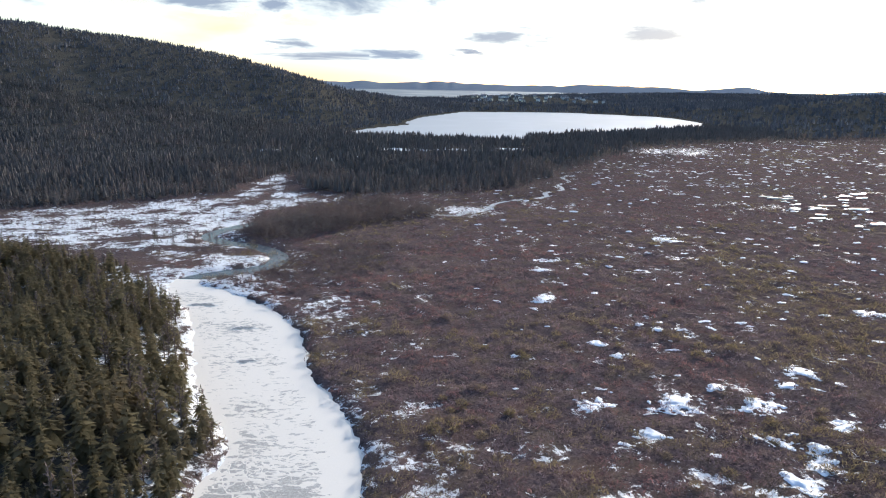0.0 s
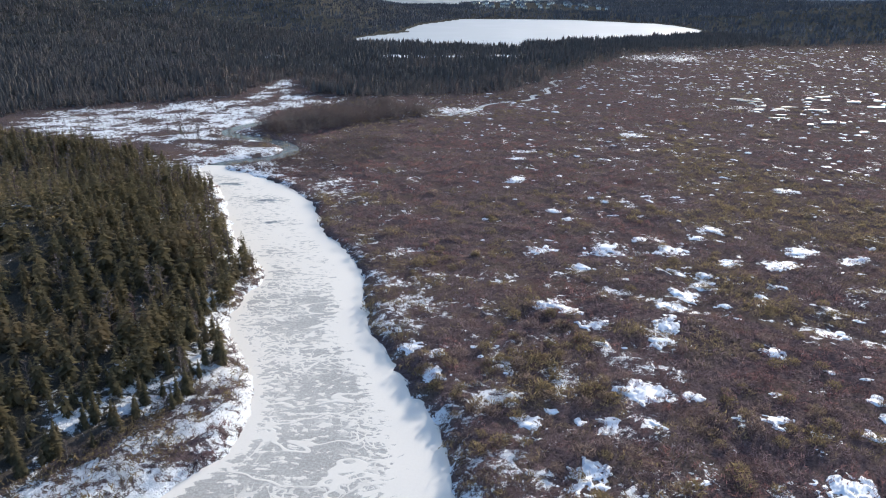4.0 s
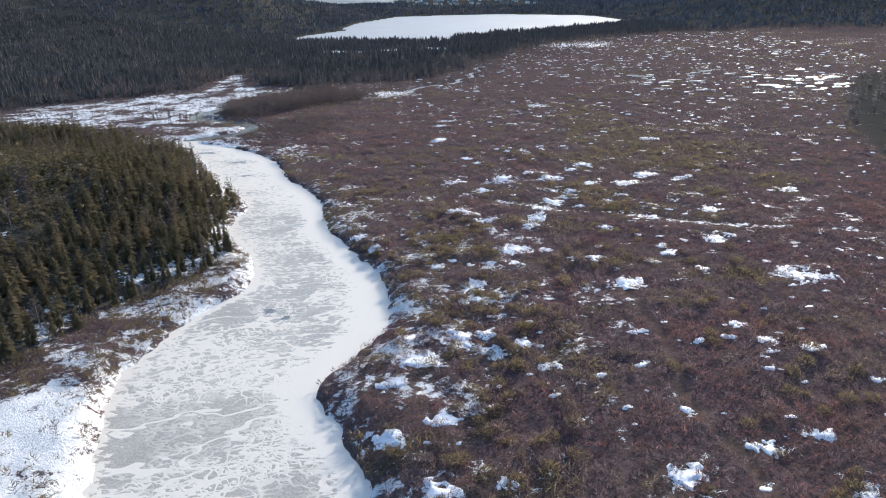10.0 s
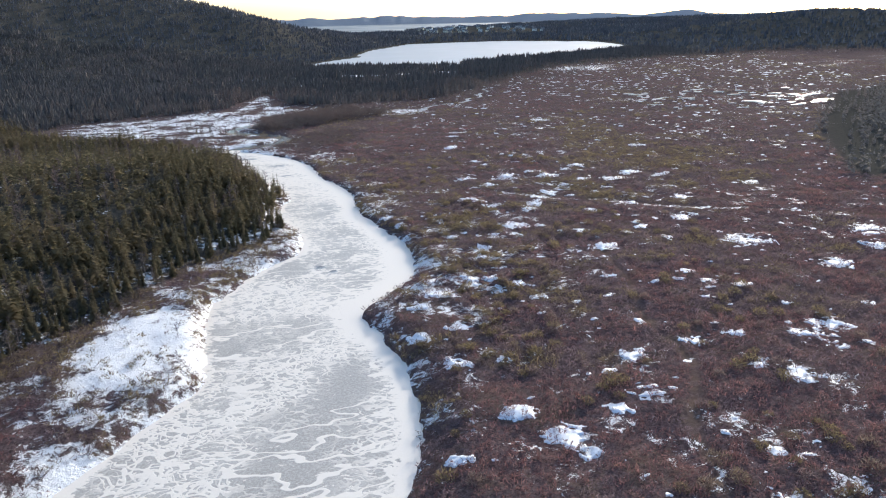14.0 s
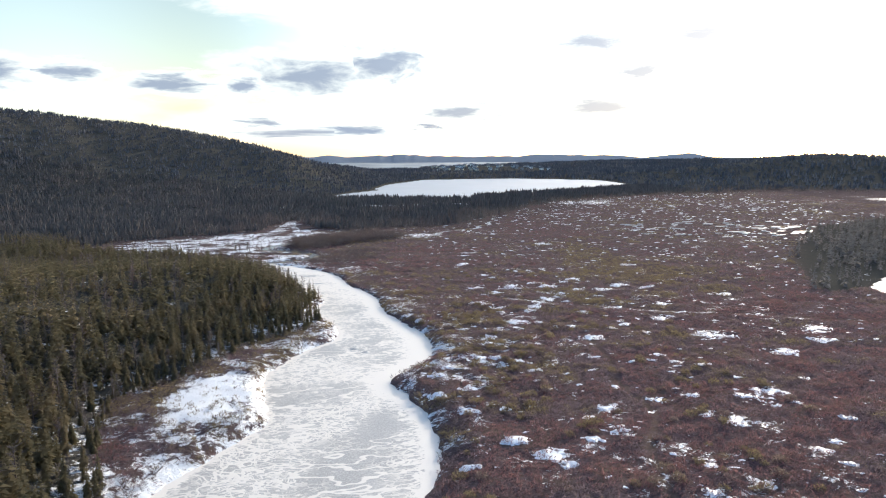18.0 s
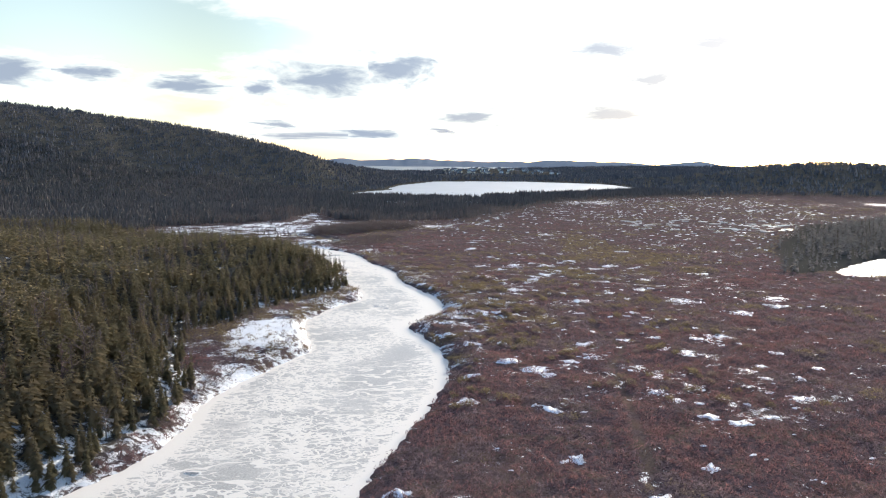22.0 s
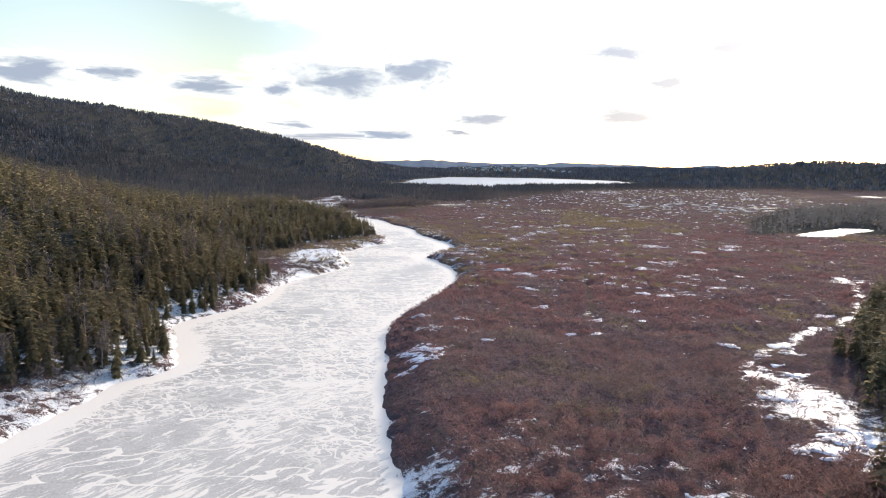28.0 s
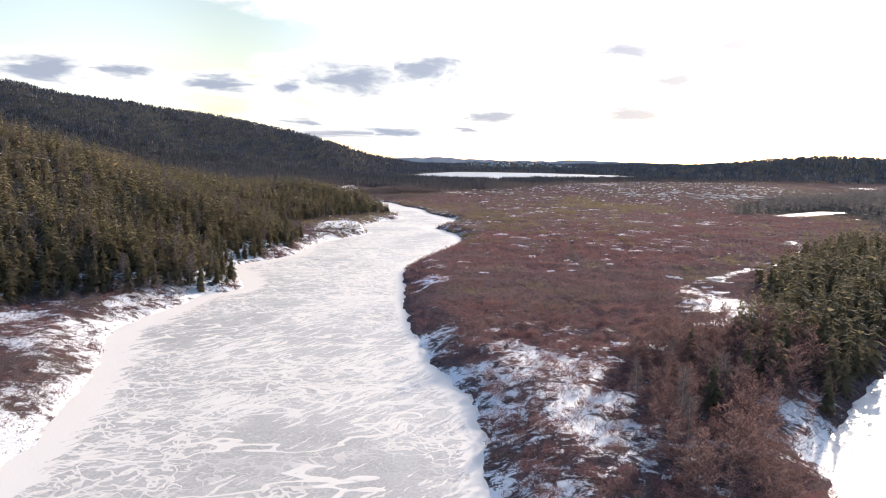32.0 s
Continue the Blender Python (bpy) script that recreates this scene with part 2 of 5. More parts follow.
def ground_material():
    m = Nodes("bog_and_snow")
    fine, mid, broad, huge = m.noise(7.0, 6, 0.75), m.noise(0.9, 5, 0.65), m.noise(0.16, 4, 0.6), m.noise(0.02, 3, 0.5)
    col = m.mix(m.ramp(mid, 0.35, 0.65), (0.076, 0.058, 0.064), (0.136, 0.099, 0.104))
    col = m.mix(m.ramp(broad, 0.48, 0.66, 0, 0.6), col, (0.140, 0.109, 0.073))
    grain = m.noise(2.3, 4, 0.7, 0.6)
    col = m.mix(m.ramp(m.noise(0.11, 4, 0.6, 0.0, m.mapped((1, 1, 1), 40)), 0.52, 0.66, 0, 0.7), col, (0.140, 0.083, 0.072))
    col = m.mix(m.ramp(grain, 0.52, 0.66, 0, 0.75), col, (0.204, 0.153, 0.147))
    col = m.mix(m.ramp(grain, 0.48, 0.36, 0, 0.85), col, (0.031, 0.022, 0.021))
    col = m.mix(m.ramp(huge, 0.4, 0.65, 0, 0.35), col, (0.150, 0.108, 0.095))
    col = m.mix(m.ramp(fine, 0.52, 0.70, 0, 0.7), col, (0.222, 0.165, 0.152))
    col = m.mix(m.ramp(fine, 0.48, 0.34, 0, 0.8), col, (0.032, 0.024, 0.023))
    col = m.mix(m.math("MULTIPLY", m.attr("north"), 0.15), col, m.mix(grain, (0.058, 0.055, 0.046), (0.142, 0.126, 0.104)))
    col = m.mix(m.attr("forest"), col, m.mix(mid, (0.052, 0.050, 0.044), (0.092, 0.084, 0.070)))
    col = m.mix(m.attr("trail"), col, m.mix(fine, (0.07, 0.045, 0.032), (0.20, 0.15, 0.115)))
    # aerial haze painted in: distant land turns blue-grey
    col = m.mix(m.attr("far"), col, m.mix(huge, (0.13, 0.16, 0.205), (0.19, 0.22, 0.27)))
    cover = m.math("ADD", m.attr("snow"), m.math("MULTIPLY_ADD", m.noise(0.62, 6, 0.72, 0.5), 1.7, -0.85))
    cover = m.math("ADD", cover, m.math("MULTIPLY_ADD", fine, 0.9, -0.45))
    white = m.ramp(cover, 0.50, 0.58)
    col = m.mix(white, col, m.mix(mid, (0.71, 0.73, 0.76), (0.84, 0.845, 0.85)))
    m.bump(m.math("ADD", m.math("MULTIPLY", fine, 0.3), m.math("ADD", mid, m.math("MULTIPLY", grain, 0.6))), 1.0, 0.4)
    return m.done(col, m.ramp(white, 0, 1, 1.0, 0.6), m.ramp(white, 0, 1, 0.0, 0.3))


def ice_material():
    """Grey river ice under wind-laid ribs and veins of snow."""
    m = Nodes("river_ice")
    warp = m.noise(0.10, 3, 0.55)
    n = m.n.new("ShaderNodeVectorMath")
    n.operation = "MULTIPLY_ADD"
    tex = m.n.new("ShaderNodeTexNoise")
    tex.inputs["Scale"].default_value, tex.inputs["Detail"].default_value = 0.16, 3
    m.l.new(m.co, tex.inputs["Vector"])
    m.l.new(tex.outputs["Color"], n.inputs[0])
    n.inputs[1].default_value = (3.0, 3.0, 0)
    m.l.new(m.co, n.inputs[2])
    def bent(scale, turn, detail):
        mp = m.n.new("ShaderNodeMapping")
        mp.vector_type = "TEXTURE"
        mp.inputs["Scale"].default_value, mp.inputs["Rotation"].default_value = (1 / scale[0], 1 / scale[1], 1), (0, 0, radians(turn))
        m.l.new(n.outputs[0], mp.inputs["Vector"])
        return m.noise(1.0, detail, 0.58, 0.0, mp.outputs[0])

    def crest(f, width):
        """A winding ridge where a smooth noise crosses its middle."""
        return m.ramp(m.math("ABSOLUTE", m.math("SUBTRACT", f, 0.5)), width, width * 0.6)
    fine, patch, snow, south = m.noise(3.0, 4, 0.7), m.noise(0.06, 4, 0.6), m.attr("snow"), m.attr("south")
    ribs = bent((0.62, 1.25), 6, 5)
    streaks = bent((0.22, 1.5), 55, 6)
    lines = m.math("MAXIMUM", crest(bent((0.045, 0.10), 8, 3), 0.014), m.math("MULTIPLY", crest(bent((0.05, 0.12), 60, 2), 0.008), m.ramp(patch, 0.5, 0.58)))
    net = m.math("MULTIPLY", m.math("MAXIMUM", crest(bent((0.22, 0.46), 10, 2), 0.030), crest(bent((0.36, 0.20), 30, 2), 0.022)), m.ramp(m.noise(0.045, 2, 0.5), 0.42, 0.54))
    lines = m.math("MAXIMUM", lines, m.math("MULTIPLY", net, m.math("SUBTRACT", 1.0, m.math("MULTIPLY", south, 0.15))))
    veins = m.math("MAXIMUM", crest(bent((0.20, 0.34), 12, 2), 0.028), crest(bent((0.34, 0.22), 70, 2), 0.023))
    veins = m.math("MULTIPLY", veins, m.math("MULTIPLY", m.attr("veins"), m.ramp(m.noise(0.05, 3, 0.5), 0.34, 0.50)))
    lines = m.math("MAXIMUM", lines, veins)
    level = m.math("ADD", m.math("MULTIPLY_ADD", patch, 0.6, -0.29), m.math("MULTIPLY", snow, 0.30))
    both = m.math("ADD", m.math("MULTIPLY", ribs, m.math("SUBTRACT", 1.0, south)), m.math("MULTIPLY", streaks, south))
    flecks = m.ramp(m.math("SUBTRACT", m.math("ADD", m.math("MULTIPLY_ADD", fine, 0.16, -0.08), m.math("ADD", both, level)), m.math("MULTIPLY_ADD", south, 0.005, m.math("MULTIPLY", m.attr("veins"), 0.05))), 0.545, 0.605)
    white = m.math("MAXIMUM", m.math("MAXIMUM", flecks, lines), m.ramp(m.math("ADD", snow, m.math("MULTIPLY_ADD", both, 0.9, -0.45)), 0.58, 0.68))
    ice = m.mix(m.ramp(patch, 0.38, 0.62), (0.355, 0.325, 0.29), (0.45, 0.413, 0.368))
    ice = m.mix(m.ramp(fine, 0.40, 0.66, 0, 0.6), ice, (0.60, 0.585, 0.54))
    ice = m.mix(m.ramp(m.noise(1.1, 4, 0.7), 0.56, 0.68, 0, 0.5), ice, (0.27, 0.26, 0.245))
    ice = m.mix(m.math("MULTIPLY", south, m.ramp(m.noise(0.35, 4, 0.65), 0.3, 0.7, 0.0, 0.5)), ice, (0.55, 0.515, 0.47))
    col = m.mix(white, ice, m.mix(fine, (0.715, 0.66, 0.58), (0.80, 0.742, 0.66)))
    m.bump(m.math("ADD", m.math("MULTIPLY", white, 0.8), m.math("MULTIPLY", fine, 0.2)), 0.3, 0.08)
    return m.done(col, m.ramp(white, 0, 1, 0.38, 0.75), 0.45)


def snow_material():
    m = Nodes("old_snow")
    a, b = m.noise(0.8, 4, 0.6), m.noise(6.0, 4, 0.7)
    col = m.mix(a, (0.74, 0.77, 0.82), (0.88, 0.88, 0.89))
    col = m.mix(m.ramp(b, 0.60, 0.70, 0, 0.8), col, (0.16, 0.10, 0.06))
    m.bump(m.math("ADD", a, m.math("MULTIPLY", b, 0.4)), 0.7, 0.15)
    return m.done(col, 0.6, 0.3)


def water_material(name, a, b, rough, wave, bump=0.4, spec=0.5):
    m = Nodes(name)
    n1, n2 = m.noise(wave, 4, 0.6), m.noise(wave * 0.12, 3, 0.5)
    col = m.mix(n2, a, b)
    m.bump(n1, bump, 0.08)
    return m.done(col, m.ramp(n2, 0.3, 0.7, rough, rough * 1.5), spec)


def leaf_material(name, dark, light, warm, through, pale=None):
    m = Nodes(name)
    tint = m.attr("tint")
    col = m.mix(m.island(), dark, light)
    col = m.mix(m.ramp(tint, 0.45, 1.0), col, warm)
    col = m.mix(m.ramp(m.noise(9, 3), 0.45, 0.7, 0, 0.45), col, m.mix(0.5, light, warm))
    if pale:
        bare = m.math("MULTIPLY", m.ramp(m.math("FRACT", m.math("MULTIPLY", m.island(), 7.3)), 0.45, 0.95, 0, 0.9), m.ramp(m.noise(0.006, 4, 0.6), 0.46, 0.62, 0.12, 1.0))
        col = m.mix(bare, col, pale)
    m.bsdf.inputs["Sheen Weight"].default_value = 0.02
    return m.done(col, 0.75, 0.04, through)


def heath_material():
    m = Nodes("heath_twigs")
    tint = m.attr("tint")
    col = m.mix(m.island(), (0.106, 0.078, 0.086), (0.236, 0.174, 0.184))
    col = m.mix(m.ramp(tint, 0.42, 0.15, 0, 0.8), col, m.mix(m.island(), (0.132, 0.064, 0.060), (0.262, 0.130, 0.118)))
    col = m.mix(m.ramp(tint, 0.55, 0.85, 0, 0.9), col, m.mix(m.island(), (0.136, 0.106, 0.056), (0.262, 0.204, 0.104)))
    m.bsdf.inputs["Sheen Weight"].default_value = 0.06
    return m.done(col, 0.65, 0.07, 0.45)


def bark_material(name, a, b):
    m = Nodes(name)
    grain = m.noise(1.0, 4, 0.7, 0.4, m.mapped((22, 22, 3)))
    m.bump(grain, 0.8, 0.03)
    return m.done(m.mix(grain, a, b), 0.9, 0.15)


def plain_material(name, a, b, scale, rough=0.8):
    m = Nodes(name)
    f = m.noise(scale, 4, 0.65)
    m.bump(f, 0.4, 0.02)
    return m.done(m.mix(m.ramp(f, 0.35, 0.65), a, b), rough, 0.3)


M_GROUND, M_ICE, M_SNOW = ground_material(), ice_material(), snow_material()
M_LAKE = water_material("lake_ice", (0.36, 0.385, 0.41), (0.46, 0.485, 0.50), 0.50, 0.15, 0.2, 0.12)
M_POOL = water_material("pool_ice", (0.34, 0.36, 0.38), (0.50, 0.52, 0.53), 0.22, 0.5, 0.15, 0.4)
M_SEA = water_material("sea_water", (0.10, 0.13, 0.16), (0.16, 0.19, 0.22), 0.40, 0.05, 0.8, 0.25)
M_CREEK = water_material("creek_meltwater", (0.035, 0.05, 0.065), (0.09, 0.11, 0.13), 0.14, 0.8, 0.15, 0.3)
M_HOLE = plain_material("thin_dark_ice", (0.11, 0.115, 0.12), (0.26, 0.265, 0.27), 1.6, 0.35)
M_SLUSH = plain_material("grey_slush", (0.50, 0.50, 0.48), (0.68, 0.67, 0.64), 2.5)
M_SPRUCE = leaf_material("spruce_needles", (0.104, 0.095, 0.060), (0.240, 0.208, 0.122), (0.240, 0.194, 0.122), 0.68)
# haze painted into the needle colours; last colour is pale bare trees
M_FARWOOD = leaf_material("hazed_far_needles", (0.100, 0.101, 0.104), (0.162, 0.156, 0.154), (0.215, 0.178, 0.165), 0.5, (0.22, 0.20, 0.195))
# bluer still, for the haze over the hills
M_HILLWOOD = leaf_material("hazed_mixed_hill_wood", (0.088, 0.095, 0.116), (0.142, 0.148, 0.168), (0.182, 0.172, 0.180), 0.45, (0.30, 0.285, 0.29))
M_BARE = leaf_material("bare_twigs", (0.080, 0.066, 0.064), (0.185, 0.158, 0.148), (0.150, 0.106, 0.098), 0.3)
M_RUSSET = leaf_material("russet_twigs", (0.105, 0.068, 0.064), (0.225, 0.150, 0.135), (0.200, 0.112, 0.098), 0.4)
M_SHRUB = heath_material()
M_BARK = bark_material("spruce_bark", (0.05, 0.04, 0.032), (0.16, 0.13, 0.11))
M_GREYBARK = bark_material("weathered_bark", (0.16, 0.14, 0.125), (0.34, 0.31, 0.28))

# ---------------------------------------------------------------- the plan, in metres
BANK_W = smooth([(-30, -330), (-36, -250), (-38, -213), (-39, -204), (-44, -183), (-50, -166), (-48, -150), (-46, -137), (-41, -129), (-47, -112), (-51, -101),
                 (-42, -83), (-40, -72), (-40, -57), (-34, -40), (-28, -27), (-27, -20), (-31, -5), (-32, 9), (-26, 26), (-20, 36), (-20, 46), (-24, 57),
                 (-30, 70), (-29, 90), (-36, 101), (-45, 122), (-52, 141), (-62, 157), (-67, 168)])
BANK_E = smooth([(12, -330), (6, -250), (3, -216), (3, -205), (2, -192), (-3, -175), (-7, -150), (-9, -125), (-10, -105), (-9, -92), (-5, -79), (2, -56), (5, -40),
                 (4, -24), (0, -10), (-4, 1), (3, 14), (6, 24), (4, 40), (-1, 53), (-8, 70), (-11, 90), (-16, 103), (-23, 116), (-27, 132), (-34, 144),
                 (-45, 157), (-58, 166)])
RIVER = BANK_W + BANK_E[::-1]
SIDE_POND = smooth([(57, -178), (49, -188), (40, -199), (31, -215), (26, -255), (60, -300), (95, -230), (84, -182), (57, -178)], 3)[:-1]
EAST_POND = smooth([(165, 87), (178, 84), (200, 108), (224, 128), (217, 139), (190, 119), (170, 99), (165, 87)], 3)[:-1]
CREEK = smooth([(-60, 163), (-63, 171), (-57, 177), (-47, 184), (-46, 195), (-54, 206), (-67, 212), (-74, 220), (-71, 231), (-62, 244), (-50, 257), (-34, 262)])
FAR_CREEK = smooth([(-6, 266), (4, 262), (9, 271), (17, 277), (21, 290), (31, 301), (38, 304), (45, 312), (46, 322), (55, 332), (56, 348), (63, 360), (62, 374), (68, 386)])
MARSH = [(-64, 168), (-84, 190), (-106, 196), (-138, 202), (-160, 225), (-160, 250), (-136, 268), (-110, 284), (-90, 296), (-92, 360), (-76, 365), (-66, 312),
         (-35, 301), (-44, 282), (-62, 262), (-64, 246), (-62, 215), (-46, 205), (-40, 190), (-48, 170)]
ALDERS = [(-62, 218), (-63, 250), (-48, 266), (-20, 288), (-2, 262), (-24, 241), (-44, 214)]
LOW_ALDERS = [(-56, 172), (-47, 181), (-40, 196), (-24, 218), (-10, 206), (-18, 180), (-33, 158), (-46, 162)]
THICKET = [(23, -179), (32, -172), (46, -171), (49, -184), (37, -195), (31, -204), (27, -214), (24, -226), (16, -226), (18, -207), (20, -194)]
LAKE = [(-84, 650), (-93, 680), (-79, 734), (-40, 815), (-48, 845), (-34, 961), (28, 1148), (193, 1177), (325, 1092), (338, 960), (312, 880), (188, 758), (112, 700), (82, 690), (62, 622), (-20, 640)]
WOOD_W = [(-78, -330), (-74, -200), (-72, -163), (-62, -147), (-52, -141), (-42, -130), (-50, -108), (-47, -88), (-43, -74), (-43, -54), (-53, -33), (-57, -14), (-51, -2),
          (-46, 10), (-40, 28), (-31, 40), (-25, 56), (-31, 68), (-30, 90), (-37, 103), (-46, 123), (-54, 142), (-64, 157), (-84, 182), (-108, 193), (-146, 210),
          (-168, 222), (-190, 262), (-520, 262), (-520, -330)]
WOOD_N = [(-900, 215), (-300, 215), (-165, 236), (-160, 252), (-136, 270), (-110, 286), (-92, 300), (-90, 362), (-74, 367), (-62, 318), (-35, 304), (2, 316), (34, 330), (56, 380), (66, 398),
          (122, 497), (158, 562), (213, 592), (306, 645), (411, 680), (560, 630), (1500, 700), (2600, 1500), (2600, 3300), (-2600, 3300), (-2600, 230)]
WOOD_E = [(38, -172), (46, -168), (50, -158), (56, -140), (64, -122), (78, -104), (112, -58), (150, -20), (190, 55), (205, 95), (180, 100), (150, 80), (140, 92), (172, 165), (204, 220),
          (262, 303), (330, 345), (460, 440), (700, 500), (900, 300), (900, -330), (100, -330), (96, -225), (86, -178), (60, -174), (51, -185), (42, -195), (35, -191)]
TRAIL_A = smooth([(30, -96), (34, -75), (37, -58), (39, -43), (45, -27), (44, -8), (47, 12), (46, 34)])
GULLY = smooth([(48, -166), (53, -151), (49, -142), (46, -134), (52, -123), (60, -116), (68, -107), (75, -103), (88, -88), (104, -61), (108, -44)])
TRAIL_B = smooth([(14, 86), (24, 84), (31, 85), (46, 75.5), (58, 71), (80, 60.5), (106, 52), (140, 40)])
RIDGE_W = [(-1400, 700), (-950, 780), (-700, 860), (-540, 989), (-340, 1085), (-220, 1200), (-100, 1340)]
RIDGE_W_Z = [150, 146, 128, 106, 75, 28, 8]
RIDGE_E = [(120, 1750), (350, 1950), (560, 2100), (855, 2350), (1500, 2300), (2500, 2000)]
RIDGE_E_Z = [0, 3, 10, 17, 15, 19]
SHORE = [(-2600, 1700), (-600, 1850), (60, 1900), (200, 2150), (390, 2500), (650, 3000), (1000, 3300), (2000, 3450), (4900, 3600)]

# snow patches on the bog, north to south: x, y, radius
NORTH_PATCHES = [(72, 225.2, 4.1), (29.8, 196.2, 4), (25.8, 183.8, 3), (23.9, 158.7, 3.6), (95.4, 152, 3.1), (55.1, 144.8, 0.9), (40.9, 141.1, 1.2), (56.2, 139.6, 1.7), (44.4, 138.9, 1.4),
                 (87.1, 134.8, 1.1), (30.6, 130.4, 2.2), (32.8, 124, 1.6), (63, 116.9, 2.9), (57.5, 110.9, 1.9), (46, 110.3, 2.3), (54.1, 108.5, 0.9), (77.2, 104.4, 3.8), (37.5, 104.1, 4.4),
                 (49.6, 103.2, 3.5), (23.9, 103.1, 3.5), (86, 99.7, 2.8), (83.1, 98.2, 1.8), (60.3, 97.6, 2.6), (70.1, 97, 4.1), (30.1, 93.4, 2.8), (48.3, 91.7, 2.4), (52.3, 89.7, 2.5),
                 (64.4, 86.2, 1.9), (51.2, 85.8, 3), (108, 85.3, 3)]
MIDDLE_PATCHES = [(60.2, 82.1, 1.4), (46.4, 80.9, 3), (42.7, 76.6, 2.4), (51.8, 76.3, 1.8), (21.6, 75.9, 2.7), (85, 74.3, 1.2), (24.5, 74.2, 2.6), (81, 71.3, 3), (28.4, 69.7, 2.6),
                  (39.7, 68.4, 3.5), (65.3, 66.8, 2.3), (37.6, 63.5, 3.2), (28.2, 62.1, 1.4), (-0.3, 60.5, 2.3), (53.2, 60.1, 2.2), (3.2, 58.9, 2.3), (59, 54.9, 0.9), (62.5, 52.7, 0.8),
                  (3.3, 52.4, 1.8), (74.7, 51.1, 3.2), (67, 50.8, 1.1), (20.4, 49.5, 1), (31.4, 48.8, 3.8), (37.1, 47.7, 1.7), (60.9, 47.5, 1.3), (61.1, 43.6, 1.5), (18.2, 43.6, 1),
                  (41, 43, 0.6), (45.9, 42.4, 1.8), (21.1, 41.8, 0.9)]
BOG_PATCHES = [(30.4, 41.2, 1.4), (15, 41.1, 1.9), (24.6, 40.5, 1.9), (56.2, 39.2, 1.4), (78, 37.1, 1.2), (48.1, 36, 0.6), (111.5, 35.2, 4), (63.7, 35, 1.7), (109.6, 31.5, 2.9),
               (20.4, 30.9, 2.9), (80.4, 30, 4.8), (47.8, 29.6, 3), (82.2, 28.6, 1.8), (20.2, 24.6, 2.5), (106.3, 23.2, 3.1), (45.6, 21.8, 0.6), (22.5, 18.1, 1), (27.8, 15.5, 0.7),
               (91.2, 12.6, 3.2), (20.7, 11.7, 2.2), (8.6, 11.5, 2.2), (58.4, 11.1, 1.5), (16.6, 11.1, 2.2), (60.6, 10.9, 1.2), (43.5, 9.8, 1.6), (25.6, 8.4, 1.7), (28, 7.9, 0.8),
               (56.5, 7.3, 1.2), (20.2, 6.8, 3), (51, 6.5, 1.1)]
NEAR_PATCHES = [(61.8, 6.1, 1.7), (10.3, 5.1, 3.2), (66.7, 2.8, 1.6), (60.1, 2.6, 1.1), (27.7, 1.5, 1.6), (40.5, 0.2, 1.1), (6.7, -1.3, 2.2), (34, -1.9, 1), (57.8, -2.4, 1.2),
                (20.1, -3.3, 0.5), (26.9, -6.3, 0.9), (60.3, -6.3, 0.7), (38.8, -6.5, 0.5), (84.6, -8, 1.2), (13.1, -10.1, 2.8), (35, -10.2, 0.6), (42.3, -11.4, 0.9), (5.5, -13.5, 2.7),
                (66.3, -14.7, 0.8), (72.6, -15.4, 3), (56.1, -18.1, 1.9), (48.5, -19.2, 2.4), (67.6, -19.7, 3), (37.4, -23, 2.1), (74.4, -23, 1.3), (17.8, -23.4, 1.3), (11, -23.6, 2.1),
                (69.8, -23.9, 1.1), (44.7, -26.2, 0.8), (32.4, -27.9, 1.2)]
SOUTH_BOG_PATCHES = [(54.4, -28.2, 1.7), (78.9, -31.7, 1.4), (58.9, -32.1, 2.2), (39.5, -34.3, 0.6), (35.8, -35, 2), (17.8, -38, 2.3), (30.4, -38.4, 2), (70.8, -41.5, 1.2), (81.8, -43.1, 1.3),
                     (29.3, -43.5, 0.5), (23.2, -43.8, 2.7), (66.3, -45, 2.1), (41.9, -45.3, 0.6), (9.1, -47, 2), (25.1, -47.6, 1.8), (51.6, -47.9, 0.6), (108.2, -48.4, 4.7), (46.4, -49.1, 1.2),
                     (67.6, -50.3, 1.2), (74.2, -50.4, 1.5), (51.4, -56, 1.3), (30.8, -56.4, 0.7), (42.9, -58.2, 2), (68.1, -62.2, 2.5), (6.9, -63.1, 2.2), (45.1, -63.4, 0.8), (57.2, -64.4, 1),
                     (21.1, -67.1, 2.1), (47.8, -70.8, 1.6), (58.2, -70.8, 1.3)]
SOUTH_PATCHES = [(51.8, -74.1, 1.7), (21.8, -87.4, 1.6), (40.2, -90.5, 1.3), (78.8, -93, 1.8), (-3.4, -97.9, 1.9), (30.2, -99.5, 1.7), (3.2, -100.6, 0.9), (38.3, -102.1, 1.2), (23.2, -111.3, 1.1),
                 (27.4, -111.7, 1.1), (7.8, -117.4, 1), (57.2, -118.1, 2), (48.6, -118.4, 1.6), (57, -122.6, 1.9), (-3.2, -122.8, 3.2), (51.1, -123.8, 1.5), (-3.2, -128, 2.5), (50.9, -130.3, 1.1),
                 (-6.1, -132.6, 1.8), (51.6, -134.5, 1.8), (45.2, -143.8, 2.5), (39.8, -151.7, 0.9), (47, -160, 4.2), (40.6, -163.1, 2.7), (45, -167.3, 2.9), (34, -168.2, 0.8), (41.8, -173.8, 1.2),
                 (25.7, -174.7, 2.9), (37.1, -176.1, 1.4), (28.3, -176.7, 1.7)]
CLEARINGS = [(-28, 497, 20, 16), (14, 506, 26, 14), (50, 525, 16, 15), (-74, 428, 10, 16), (-55, 446, 8, 9), (-116, 470, 9, 14)]
